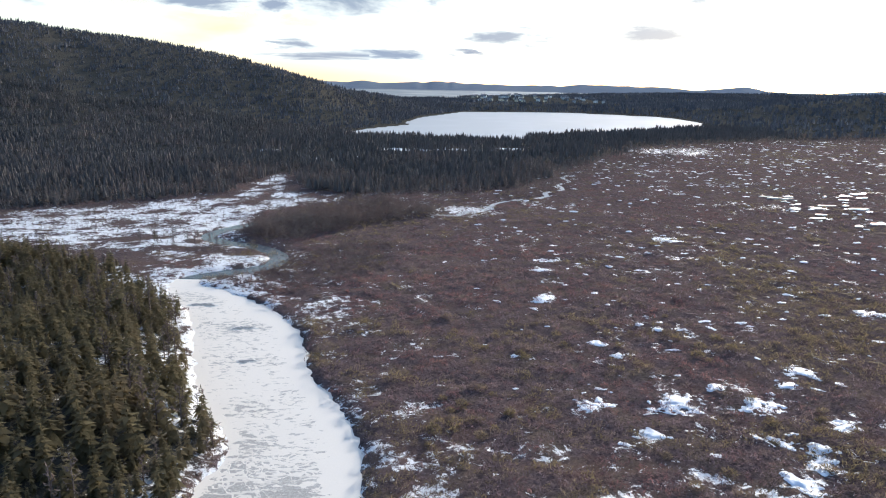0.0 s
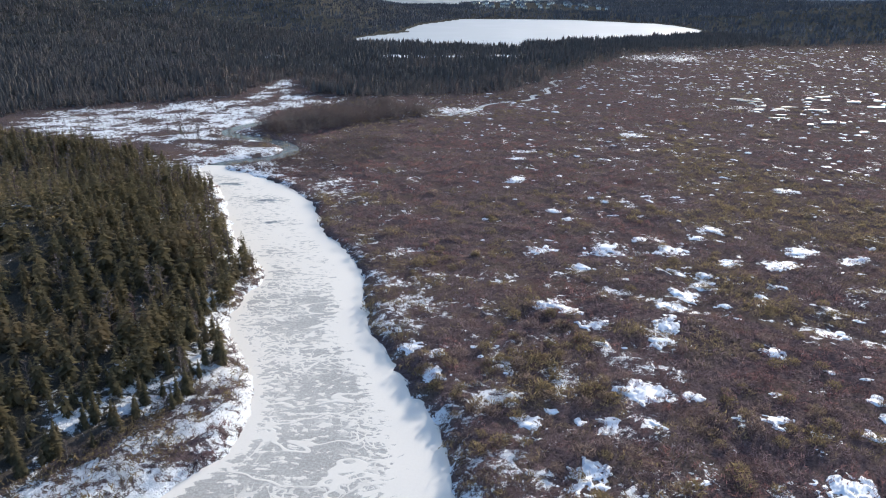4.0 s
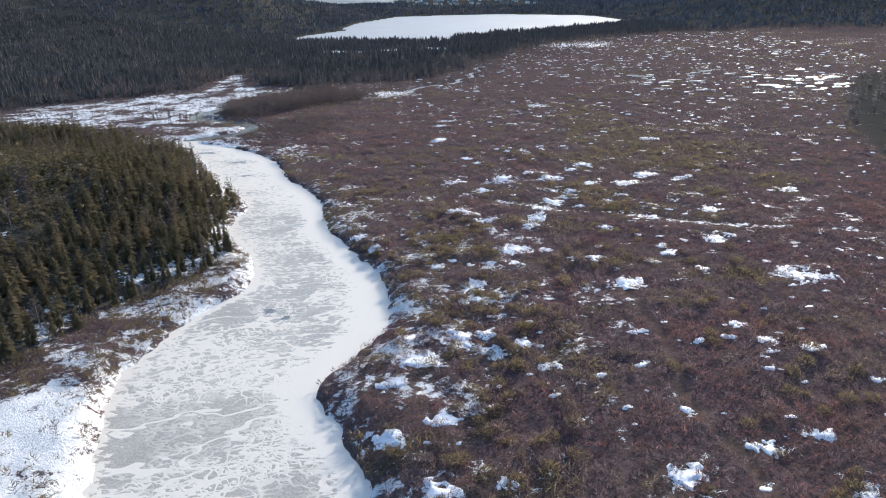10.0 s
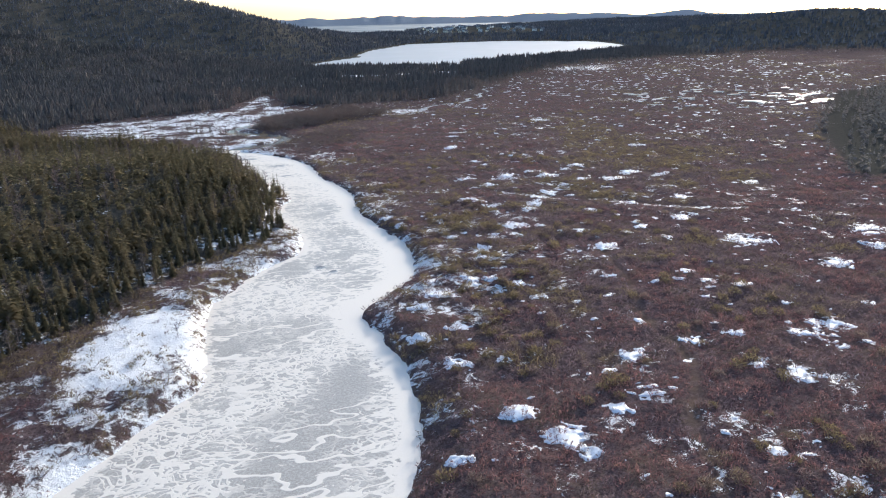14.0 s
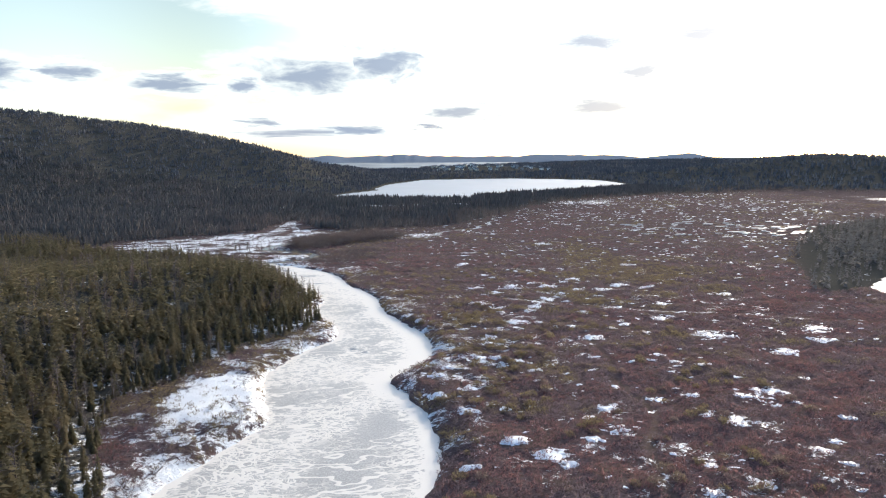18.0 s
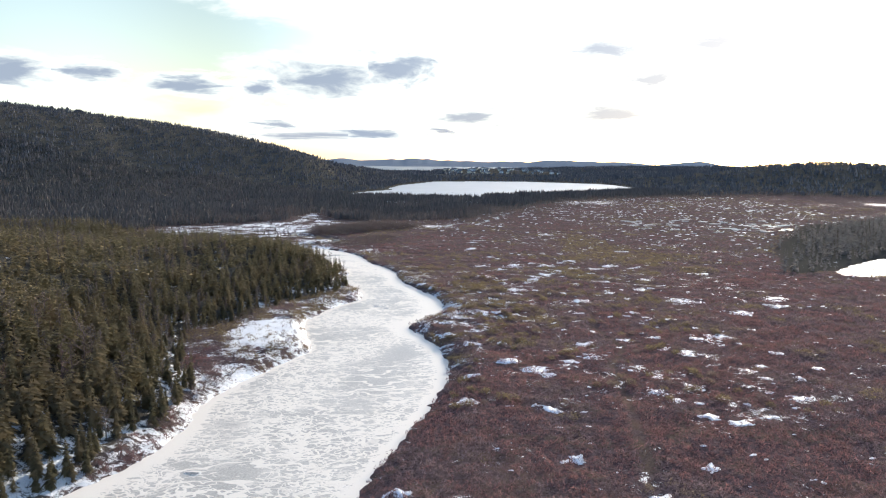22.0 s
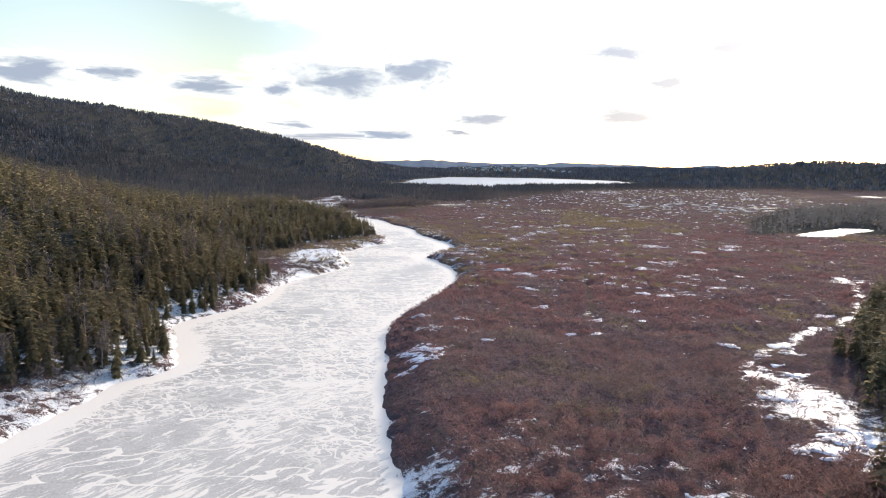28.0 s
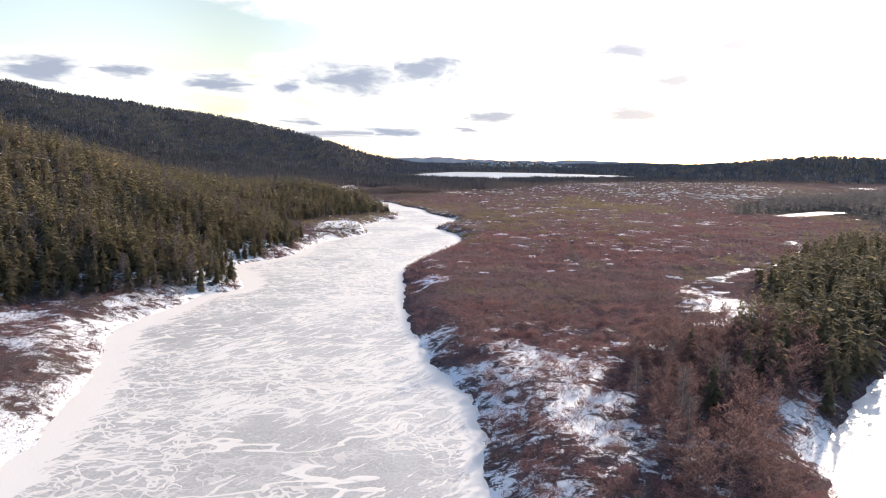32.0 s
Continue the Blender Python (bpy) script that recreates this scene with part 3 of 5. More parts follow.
PATCHES = NORTH_PATCHES + MIDDLE_PATCHES + BOG_PATCHES + NEAR_PATCHES + SOUTH_BOG_PATCHES + SOUTH_PATCHES


def clearing(x, y):
    """Small snowy clearings in the far wood: 1 inside, 0 away from them."""
    c = np.zeros(np.shape(x))
    for px, py, a, b in CLEARINGS:
        c = np.maximum(c, np.exp(-np.hypot((x - px) / a, (y - py) / b) ** 4))
    return c


def shelf(x, y):
    """The snowy shelf on the west bank: 1 on it, 0 away from it."""
    return np.exp(-np.hypot((x + 39) / 10.5, (y + 12) / 20) ** 4)


def height(x, y):
    """The lie of the land."""
    x, y = np.asarray(x, float), np.asarray(y, float)
    d = np.minimum(np.minimum(edge(x, y, RIVER), edge(x, y, SIDE_POND)), edge(x, y, EAST_POND))
    d = d + (rng_noise(x, y, 2.2, 3) - 0.5) * 2.4
    near = np.exp(-np.maximum(y - 250, 0) / 200)
    z = 0.42 + (rng_noise(x, y, 5.0, 1, 3) - 0.5) * 1.05 * near + (rng_noise(x, y, 45, 2) - 0.5) * 0.8 * step(d, 8, 30)
    # the wooded rise on the west bank, highest in the south
    w = np.maximum(-edge(x, y, WOOD_W), 0)
    fall = np.interp(y, [-60, -40, 0, 45, 90, 130, 165], [1, 1, 0.80, 0.47, 0.27, 0.10, 0.0])
    z = z + 34 * step(w, -16, 105) * fall * np.exp(-np.maximum(-x - 230, 0) / 200)
    z = z + 7 * np.exp(-((x + 72) / 30) ** 2 - ((y - 95) / 30) ** 2) * step(w, 0, 14)
    e = np.maximum(-edge(x, y, WOOD_E), 0)
    z = z + 5 * step(e, 0, 150)
    for ridge, top, wide in ((RIDGE_W, RIDGE_W_Z, 300.0), (RIDGE_E, RIDGE_E_Z, 330.0)):
        rd, at = line_dist(x, y, ridge)
        rz = np.interp(at, range(len(top)), top)
        z = z + rz * np.exp(-(rd / wide) ** 2) * (0.92 + 0.16 * rng_noise(x, y, 160, 5))
    z = z + 11 * np.exp(-((x - 190) / 170) ** 2 - ((y - 1600) / 150) ** 2)
    z = z + 38 * np.exp(-((x - 720) / 270) ** 2 - ((y - 1030) / 260) ** 2)
    ld, _ = line_dist(x, y, LAKE + LAKE[:1])
    z = np.where(inside(x, y, LAKE), -2.3 - 0.05 * np.minimum(ld, 30), np.where(y > 480, -1.7 + (z + 1.7) * step(ld, -15, 170), z))
    # the bay and the hills beyond it
    sd_, at = line_dist(x, y, SHORE)
    shore_y = np.interp(x, [p[0] for p in SHORE], [p[1] for p in SHORE])
    off = np.where(y > shore_y, sd_, -sd_)
    r, b = np.hypot(x, y), np.degrees(np.arctan2(x, y))
    z = z + (-19 - z) * step(off, -60, 40)
    far = np.maximum(12 + 80 * (rng_noise(b, 0 * b, 3.4, 8, 4) - 0.40) - np.clip(b - 5, 0, 15) * 1.3, -8)
    z = np.where(off > 0, np.maximum(z, -20 + (20 + far) * step(r, 3450, 4450 + 250 * rng_noise(b, r / 300, 4, 9))), z)
    z = np.where(d < 0, np.maximum(d, -1.5) * 0.45 - 0.05, np.minimum(z + 0.35 * shelf(x, y), 0.06 + (0.32 + 1.2 * shelf(x, y)) * d))
    for line, half in ((CREEK, 2.2), (FAR_CREEK, 0.9)):
        cd, _ = line_dist(x, y, line)
        z = np.where(cd < half + 1.5, np.minimum(z, -0.35 + 0.5 * step(cd, half * 0.6, half + 1.5)), z)
    for line, half in ((TRAIL_A, 0.7), (TRAIL_B, 0.9)):
        cd, _ = line_dist(x, y, line)
        z = z - 0.18 * np.exp(-(cd / half) ** 2)
    return z


def snow_cover(x, y):
    """How white the ground is: snow lies where this passes about 0.5."""
    return snow_share(x, y) + 0.85 * (rng_noise(x, y, 4.2, 17, 4) - 0.5)


def snow_share(x, y):
    """How much of the ground is white, 0 to 1."""
    dr = edge(x, y, RIVER)
    east = x > np.interp(y, [-330, -200, -110, -60, 25, 100, 165], [-10, -18, -28, -20, -10, -25, -60])
    s = np.where(east, 0.19 + 0.23 * np.exp(-np.maximum(dr - 1, 0) / 15) * (1 - 0.55 * step(y, -50, -80) * step(y, -165, -135)), 0.22 + 0.44 * np.exp(-np.maximum(dr, 0) / 13))
    s = s + 0.34 * (rng_noise(x, y, 30, 12) - 0.5) - 0.03 * step(y, -100, -130) * east
    s = s - 0.10 * step(y, -70, -90) * step(y, -172, -150) * east
    s = np.maximum(s, 0.60 * step(-edge(x, y, MARSH), -4, 8) - 0.34 * step(rng_noise(x * 0.75, y, 5, 14), 0.48, 0.72))
    s = np.maximum(s, 0.64 * np.exp(-(np.hypot((x - 11) / 11, (y + 192) / 25)) ** 4))          # snowy flat by the east bank
    s = np.maximum(s, 0.60 * np.exp(-(np.hypot((x - 47) / 8, (y + 150) / 22)) ** 4))
    s = np.maximum(s, 0.88 * shelf(x, y))           # meadow on the west bank
    s = np.maximum(s, 0.50 * np.exp(-(np.hypot((x + 60) / 16, (y + 172) / 22)) ** 4))
    s = np.maximum(s, 0.70 * np.exp(-(np.hypot((x - 38) / 9, (y + 205) / 16)) ** 4))
    s = np.maximum(s, 0.57 * np.exp(-(line_dist(x, y, GULLY)[0] / (2.0 + 2.5 * step(y, -125, -140))) ** 2))
    s = np.maximum(s, 0.58 * np.exp(-(np.hypot((x - 8) / 16, (y - 270) / 14)) ** 4))
    s = np.maximum(s, 0.50 * np.exp(-(np.hypot((x - 170) / 45, (y - 530) / 40)) ** 4))
    for px, py, rad in PATCHES:
        k = np.nonzero((np.abs(x - px) < 2.2 * rad) & (np.abs(y - py) < 2.2 * rad))[0]
        if len(k):
            s[k] = np.maximum(s[k], 0.52 * np.exp(-((x[k] - px) ** 2 + (y[k] - py) ** 2) / (1.25 * rad) ** 2))
    s = s + 0.30 * np.exp(-(line_dist(x, y, TRAIL_B)[0] / 0.9) ** 2)
    s = s * (1 - 0.65 * np.maximum(step(-edge(x, y, WOOD_N), 0, 12), step(-edge(x, y, WOOD_E), 0, 8))) * (1 - 0.30 * step(-edge(x, y, WOOD_W), 5, 18))
    s = np.maximum(s, 0.72 * clearing(x, y))
    return np.where(y > 1800, -1.0, s)


def axis(lo, a, b, hi, fine, grow, cap):
    """Grid lines: even between a and b, ever wider outside."""
    out = list(np.arange(a, b + 0.01, fine))
    for sign, end in ((1, hi), (-1, lo)):
        p, s, more = (out[-1] if sign > 0 else out[0]), fine, []
        while (end - p) * sign > 0:
            s = min(s * grow, cap)
            p += s * sign
            more.append(p)
        out = out + more if sign > 0 else more[::-1] + out
    return np.array(out)


def grid(gx, gy):
    x, y = np.meshgrid(gx, gy)
    n, k = len(gx), np.arange(len(gx) * len(gy)).reshape(len(gy), len(gx))
    f = np.stack([k[:-1, :-1], k[:-1, 1:], k[1:, 1:], k[1:, :-1]], -1).reshape(-1, 4)
    return x.ravel(), y.ravel(), f


gx = axis(-4700, -64, 120, 4700, 1.4, 1.07, 75)
gy = axis(-1500, -222, 184, 4750, 1.4, 1.035, 60)
X, Y, F = grid(gx, gy)
Z = height(X, Y)
wood_mask = np.maximum(step(-edge(X, Y, WOOD_W), -2, 4), np.maximum(step(-edge(X, Y, WOOD_N), 0, 15), step(-edge(X, Y, WOOD_E), 0, 8)))
trail = np.maximum(np.exp(-(line_dist(X, Y, TRAIL_A)[0] / 0.55) ** 2) * 0.8, 0.7 * np.exp(-(line_dist(X, Y, TRAIL_B)[0] / 1.2) ** 2))
# share of painted haze, growing with distance from the origin
haze_mask = step(np.hypot(X, Y), 2600, 3300)
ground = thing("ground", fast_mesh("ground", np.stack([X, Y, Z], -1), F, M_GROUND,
               {"forest": wood_mask, "snow": snow_cover(X, Y), "trail": trail, "far": haze_mask, "north": step(Y, 0, 150)}, True),
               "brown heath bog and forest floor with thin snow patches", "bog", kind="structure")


def ice_sheet(name, poly, z, fine, label, material, snow=None):
    p = np.array(poly)
    x, y, f = grid(np.arange(p[:, 0].min() - 3, p[:, 0].max() + 3 + fine, fine), np.arange(p[:, 1].min() - 3, p[:, 1].max() + 3 + fine, fine))
    keep = (edge(x, y, poly) < 3.2)[f].any(1)
    used, back = np.unique(f[keep], return_inverse=True)
    x, y = x[used], y[used]
    zz = z + (rng_noise(x, y, 6, 21) - 0.5) * 0.06
    s = snow(x, y) if snow else 0.25 + 0.5 * (rng_noise(x * 0.3, y, 5, 23) - 0.5)
    return thing(name, fast_mesh(name, np.stack([x, y, zz], -1), back.reshape(-1, 4), material, {"snow": s, "south": step(y, -105, -165), "veins": step(y, 20, -25) * step(y, -165, -125)}, True), label, "ice", kind="structure")


def river_snow(x, y):
    de, _ = line_dist(x, y, BANK_E)
    dw, _ = line_dist(x, y, BANK_W)
    s = 0.95 * step(de / np.interp(y, [-330, -120, -60, -20, 0, 40, 80], [0.6, 0.3, 0.45, 0.75, 1.1, 1.2, 1]), 8, 2)
    s = np.maximum(s, 0.95 * step(dw / np.interp(y, [-330, -150, -110, -60, -30, 20], [0.8, 0.9, 1.1, 0.5, 0.25, 0.25]), 6, 2))
    s = np.maximum(s, 0.45 * step(y, 60, 110))
    return s + 0.14 * (rng_noise(x, y, 14, 31) - 0.5)


ice_sheet("river_ice", RIVER, 0.0, 1.5, "frozen river of grey ice with wind-blown snow ribs", M_ICE, river_snow)
ice_sheet("side_pond_ice", SIDE_POND, 0.0, 3, "frozen side channel beside spruce trees", M_ICE)
ice_sheet("east_pond_ice", EAST_POND, 0.02, 4, "small frozen pond glinting in low sun", M_LAKE)
ice_sheet("lake_ice", LAKE, -2.0, 24, "large frozen lake behind a belt of spruces", M_LAKE)


def ribbon(line, half, z, name, label, material):
    p = np.array(smooth(line, 2))
    t = np.gradient(p, axis=0)
    t /= np.linalg.norm(t, axis=1)[:, None]
    nrm = np.stack([-t[:, 1], t[:, 0]], -1) * (half * (0.35 + 1.3 * rng_noise(p[:, 0], p[:, 1], 6, 41)))[:, None]
    v = np.concatenate([np.c_[p + nrm, np.full(len(p), z)], np.c_[p - nrm, np.full(len(p), z)]])
    k = np.arange(len(p) - 1)
    return thing(name, fast_mesh(name, v, np.stack([k, k + len(p), k + len(p) + 1, k + 1], -1), material), label, "creek", kind="structure")


ribbon(CREEK, 3.6, -0.06, "creek_water", "dark open meltwater winding through a snowy marsh", M_CREEK)
ribbon(FAR_CREEK, 1.2, -0.04, "creek_ice", "narrow frozen creek across the bog", M_LAKE)
sea = fast_mesh("sea", [(-4700, 1700, -14), (4700, 1700, -14), (4700, 4600, -14), (-4700, 4600, -14)], [(0, 1, 2, 3)], M_SEA)
thing("sea_water", sea, "grey sea inlet beyond the lake", "sea", kind="structure")


# ---------------------------------------------------------------- trees
def spruce_shape(seed, whorls, per, blades, ragged=0.6):
    """Trunk and crown of a narrow spruce, 1 high, as arrays. Every bough droops and ends in a few ragged sprays."""
    r = np.random.RandomState(seed)
    v, f = [], []
    for i in range(whorls):
        u = (i + 0.3 * r.rand()) / whorls
        z0, reach = 0.10 + 0.88 * u, (0.215 * (1 - u) ** 0.8 + 0.016) * (1 + ragged * (r.rand() - 0.5))
        if u < 0.12:
            reach *= 0.75
        n = max(3, int(round(per * (1 - 0.45 * u))))
        a0 = r.rand() * 6.28
        for k in range(n):
            a = a0 + 6.283 * (k + 0.5 * r.rand()) / n
            le = reach * (0.5 + 0.85 * r.rand())
            droop, zb = le * (0.62 - 0.75 * u + 0.35 * r.rand()), z0 + (r.rand() - 0.5) * 0.9 / whorls
            for b in range(blades):
                aa, l2 = a + (b - (blades - 1) / 2) * 0.42, le * (1 - 0.16 * abs(b - (blades - 1) / 2))
                c, s, w = math.cos(aa), math.sin(aa), (0.26 + 0.12 * r.rand()) * l2 + 0.004
                zt = zb - droop - 0.02 * r.rand()
                j = len(v)
                v += [(0.22 * l2 * c - w * s, 0.22 * l2 * s + w * c, zb - 0.25 * droop), (0.22 * l2 * c + w * s, 0.22 * l2 * s - w * c, zb - 0.3 * droop), (l2 * c, l2 * s, zt)]
                f += [(j, j + 1, j + 2)]
    j = len(v)
    v += [(0.014, 0, 0.93), (-0.008, 0.012, 0.93), (-0.008, -0.012, 0.93), (0, 0, 1.03)]
    f += [(j, j + 1, j + 3), (j + 1, j + 2, j + 3), (j + 2, j, j + 3)]
    return np.array(v), np.array(f)


def trunk_shape(sides=6, thick=0.017, top=0.95):
    a = np.arange(sides) * 6.2832 / sides
    v = np.concatenate([np.c_[np.cos(a) * w, np.sin(a) * w, np.full(sides, h)] for w, h in ((thick * 1.5, -0.06), (thick, 0.08), (thick * 0.6, 0.5), (0.002, top))])
    k = np.arange(sides)
    f = [np.stack([k + r * sides, (k + 1) % sides + r * sides, (k + 1) % sides + (r + 1) * sides, k + (r + 1) * sides], -1) for r in range(3)]
    q = np.concatenate(f)
    return v, np.concatenate([q[:, [0, 1, 2]], q[:, [0, 2, 3]]])


def bare_shape(seed, limbs, twigs, spread=0.2, thick=0.006):
    """A leafless larch or alder, 1 high: thin limbs that rise and fork into twigs."""
    r = np.random.RandomState(seed)
    v, f = [], []

    def spike(a, b, w):
        d = np.array(b) - a
        side = np.cross(d, r.randn(3))
        side = side / (np.linalg.norm(side) + 1e-9) * w
        j = len(v)
        v.extend([a - side, a + side, b])
        f.append((j, j + 1, j + 2))
    for i in range(limbs):
        u = 0.14 + 0.82 * (i + r.rand()) / limbs
        a = r.rand() * 6.283
        le = spread * (1.1 - 0.75 * u) * (0.7 + 0.6 * r.rand())
        p = np.array((0.0, 0.0, u))
        tip = p + np.array((math.cos(a) * le, math.sin(a) * le, le * (0.3 + 0.6 * r.rand())))
        spike(p, tip, thick)
        for k in range(twigs):
            q = p + (tip - p) * (0.25 + 0.7 * r.rand())
            spike(q, q + np.array((r.randn() * 0.045, r.randn() * 0.045, 0.03 + 0.05 * r.rand())), thick)
    return np.array(v), np.array(f)


def grove_shape(seed, trees, spread, slim=0.2):
    """A few far-off conifers as ragged cones, about 1 high."""
    r = np.random.RandomState(seed)
    v, f = [], []
    for _ in range(trees):
        cx, cy, h = (r.rand() - 0.5) * spread, (r.rand() - 0.5) * spread, 0.6 + 0.55 * r.rand()
        a0 = r.rand() * 6.28
        j = len(v)
        for k in range(5):
            a, w = a0 + k * 1.2566, slim * h * (0.6 + 0.7 * r.rand())
            v.append((cx + math.cos(a) * w, cy + math.sin(a) * w, 0.04 + 0.22 * r.rand()))
        v.append((cx + 0.02 * r.randn(), cy + 0.02 * r.randn(), h))
        f += [(j + k, j + (k + 1) % 5, j + 5) for k in range(5)]
    return np.array(v), np.array(f)


def join(*shapes):
    v, f, base = [], [], 0
    for a, b in shapes:
        v.append(a)
        f.append(b + base)
        base += len(a)
    return np.concatenate(v), np.concatenate(f)


def plant(lo, hi, gap, seed, where):
    """Scattered places in a box, on a shaken grid, kept where the plan says so."""
    r = np.random.RandomState(seed)
    x, y = np.meshgrid(np.arange(lo[0], hi[0], gap), np.arange(lo[1], hi[1], gap))
    x, y = x.ravel() + (r.rand(x.size) - 0.5) * gap * 1.15, y.ravel() + (r.rand(x.size) - 0.5) * gap * 1.15
    k = where(x, y, r)
    return x[k], y[k]


def tree_tall(x, y, seed):
    r = np.random.RandomState(seed)
    return (3.9 + 3.0 * rng_noise(x, y, 26, 51)) * (0.50 + 0.88 * r.rand(len(x)) ** 1.15)


def in_view(x, y, half=37):
    return np.abs(np.degrees(np.arctan2(x, y + 330))) < half


# the west wood: the trees along its edge one by one, the rest as one mass
wx, wy = plant((-250, -230), (-20, 265), 2.1, 61, lambda x, y, r: (edge(x, y, WOOD_W) + 7 * (rng_noise(x, y, 8, 68) - 0.50) < -0.3) & (edge(x, y, RIVER) > 1.5) & in_view(x, y, 39) & (r.rand(len(x)) < np.where(edge(x, y, WOOD_W) < -30, 0.6, 0.9)))
we = np.maximum(-edge(wx, wy, WOOD_W), 0.1)
wt = tree_tall(wx, wy, 62) * (1 + 0.18 * step(wy, 0, -80)) * (0.70 + 0.30 * step(we, 0, 9))
wtint = np.clip(rng_noise(wx, wy, 11, 63) * 0.8 + 0.35 * np.random.RandomState(64).rand(len(wx)), 0, 1)
single = (we < 5.2) & (wy > -148) & (wy < 72) & (wx > -75)
order = np.argsort(we + np.where(single, 0, 1e6))[:270]
alone = np.zeros(len(wx), bool)
alone[order] = single[order]

bare_tree = [join(bare_shape(200 + i, 20, 4, 0.2, 0.010), trunk_shape(3, 0.018, 0.99)) for i in range(4)]
is_bare = np.random.RandomState(65).rand(len(wx)) < 0.09 + 0.15 * step(rng_noise(wx, wy, 22, 66), 0.55, 0.75)


def tree_thing(i, kind):
    """One tree with its trunk and crown, to be copied."""
    if kind == "spruce":
        base = tagged(new("spruce_tree"), "slender dark green spruce at the edge of the wood", "tree", "trees along the river bank")
        cv, cf = spruce_shape(300 + i, 17, 8, 3)
        crown, bark, leaf = "crown", M_BARK, M_SPRUCE
    else:
        base = tagged(new("bare_larch"), "leafless grey larch among spruces", "tree", "trees along the river bank")
        cv, cf = bare_shape(340 + i, 48, 8, 0.22, 0.007)
        crown, bark, leaf = "crown", M_GREYBARK, M_BARE
    tv, tf = trunk_shape(8, 0.016, 0.985)
    part("trunk", fast_mesh("trunk", tv, tf, bark, None, True), base)
    part(crown, fast_mesh(crown, cv, cf, leaf, {"tint": np.full(len(cv), (0.15, 0.45, 0.7, 0.3, 0.85, 0.55)[i % 6])}), base)
    return base


SPRUCES, LARCHES = [tree_thing(i, "spruce") for i in range(6)], [tree_thing(i, "larch") for i in range(2)]
first = set()


def stand(kinds, k, x, y, z, tall, turn, fat=1.0):
    src = kinds[k % len(kinds)]
    m = Matrix.LocRotScale((x, y, z - 0.05), Euler((0.03 * math.sin(k * 7.1), 0.03 * math.cos(k * 3.7), turn)), None)
    if id(src) in first:
        ob = copy_thing(src, m)
    else:
        first.add(id(src))
        ob = src
    ob.matrix_basis = m @ Matrix.Diagonal((tall * fat, tall * fat, tall, 1))
    return ob


wz = height(wx, wy)
for k in np.nonzero(alone)[0]:
    stand(LARCHES if is_bare[k] else SPRUCES, int(k), wx[k], wy[k], wz[k], wt[k], k * 2.4, 0.9 + 0.25 * math.sin(k * 1.3) ** 2)

near_spruce = [join(spruce_shape(100 + i, 13, 8, 1), trunk_shape(3, 0.016, 0.6)) for i in range(6)]
inner_spruce = [spruce_shape(120 + i, 9, 7, 1) for i in range(6)]
r_ = np.random.RandomState(67)
for m, shapes, name, label, material in ((~alone & ~is_bare & (we < 30), near_spruce, "spruce_wood", "dense olive green spruce wood beside the river", M_SPRUCE),
                                         (~alone & ~is_bare & (we >= 30), inner_spruce, "spruce_wood", "dense olive green spruce wood on a rise", M_SPRUCE),
                                         (~alone & is_bare, bare_tree, "bare_larches", "leafless grey larches among the spruces", M_BARE)):
    n = int(m.sum())
    V, T, A = scatter(shapes, wx[m], wy[m], wz[m] - 0.05, wt[m] * (0.85 + 0.6 * r_.rand(n)), wt[m], r_.rand(n) * 6.28, wtint[m])
    thing(name, fast_mesh(name, V, T, material, {"tint": A}), label, "forest", kind="stuff")

# dead and bent grey trunks standing among the others are part of the larch mass; the far woods follow
far_a = [spruce_shape(400 + i, 7, 6, 1) for i in range(5)]
far_b = [grove_shape(420 + i, 4, 1.15) for i in range(5)]
hill_groves = [grove_shape(425 + i, 5, 1.75, 0.17) for i in range(5)]
far_c = [grove_shape(430 + i, 6, 2.4, 0.2) for i in range(5)]


def woods(name, label, lo, hi, gap, seed, where, shapes, tall_by, wide, material=M_FARWOOD):
    x, y = plant(lo, hi, gap, seed, where)
    r = np.random.RandomState(seed + 1)
    n = len(x)
    tall = tree_tall(x, y, seed + 2) * tall_by
    tint = np.clip(rng_noise(x, y, 30, 71) * 0.8 + 0.3 * r.rand(n), 0, 1)
    V, T, A = scatter(shapes, x, y, height(x, y) - 0.05, tall * wide * (0.8 + 0.5 * r.rand(n)), tall, r.rand(n) * 6.28, tint)
    return thing(name, fast_mesh(name, V, T, material, {"tint": A}), label, "forest", kind="stuff")


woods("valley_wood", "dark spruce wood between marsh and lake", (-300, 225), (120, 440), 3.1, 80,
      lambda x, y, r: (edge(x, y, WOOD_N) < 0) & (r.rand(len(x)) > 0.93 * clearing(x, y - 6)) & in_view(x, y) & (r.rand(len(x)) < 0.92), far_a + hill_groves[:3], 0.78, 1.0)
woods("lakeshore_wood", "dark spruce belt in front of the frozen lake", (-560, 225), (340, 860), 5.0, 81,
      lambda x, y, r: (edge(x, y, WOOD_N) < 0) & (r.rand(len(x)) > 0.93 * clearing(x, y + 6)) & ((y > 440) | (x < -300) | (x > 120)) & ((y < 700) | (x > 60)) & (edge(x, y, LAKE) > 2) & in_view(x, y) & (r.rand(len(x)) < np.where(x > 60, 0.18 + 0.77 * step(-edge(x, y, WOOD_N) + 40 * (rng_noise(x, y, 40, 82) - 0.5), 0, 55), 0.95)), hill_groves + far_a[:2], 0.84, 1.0)
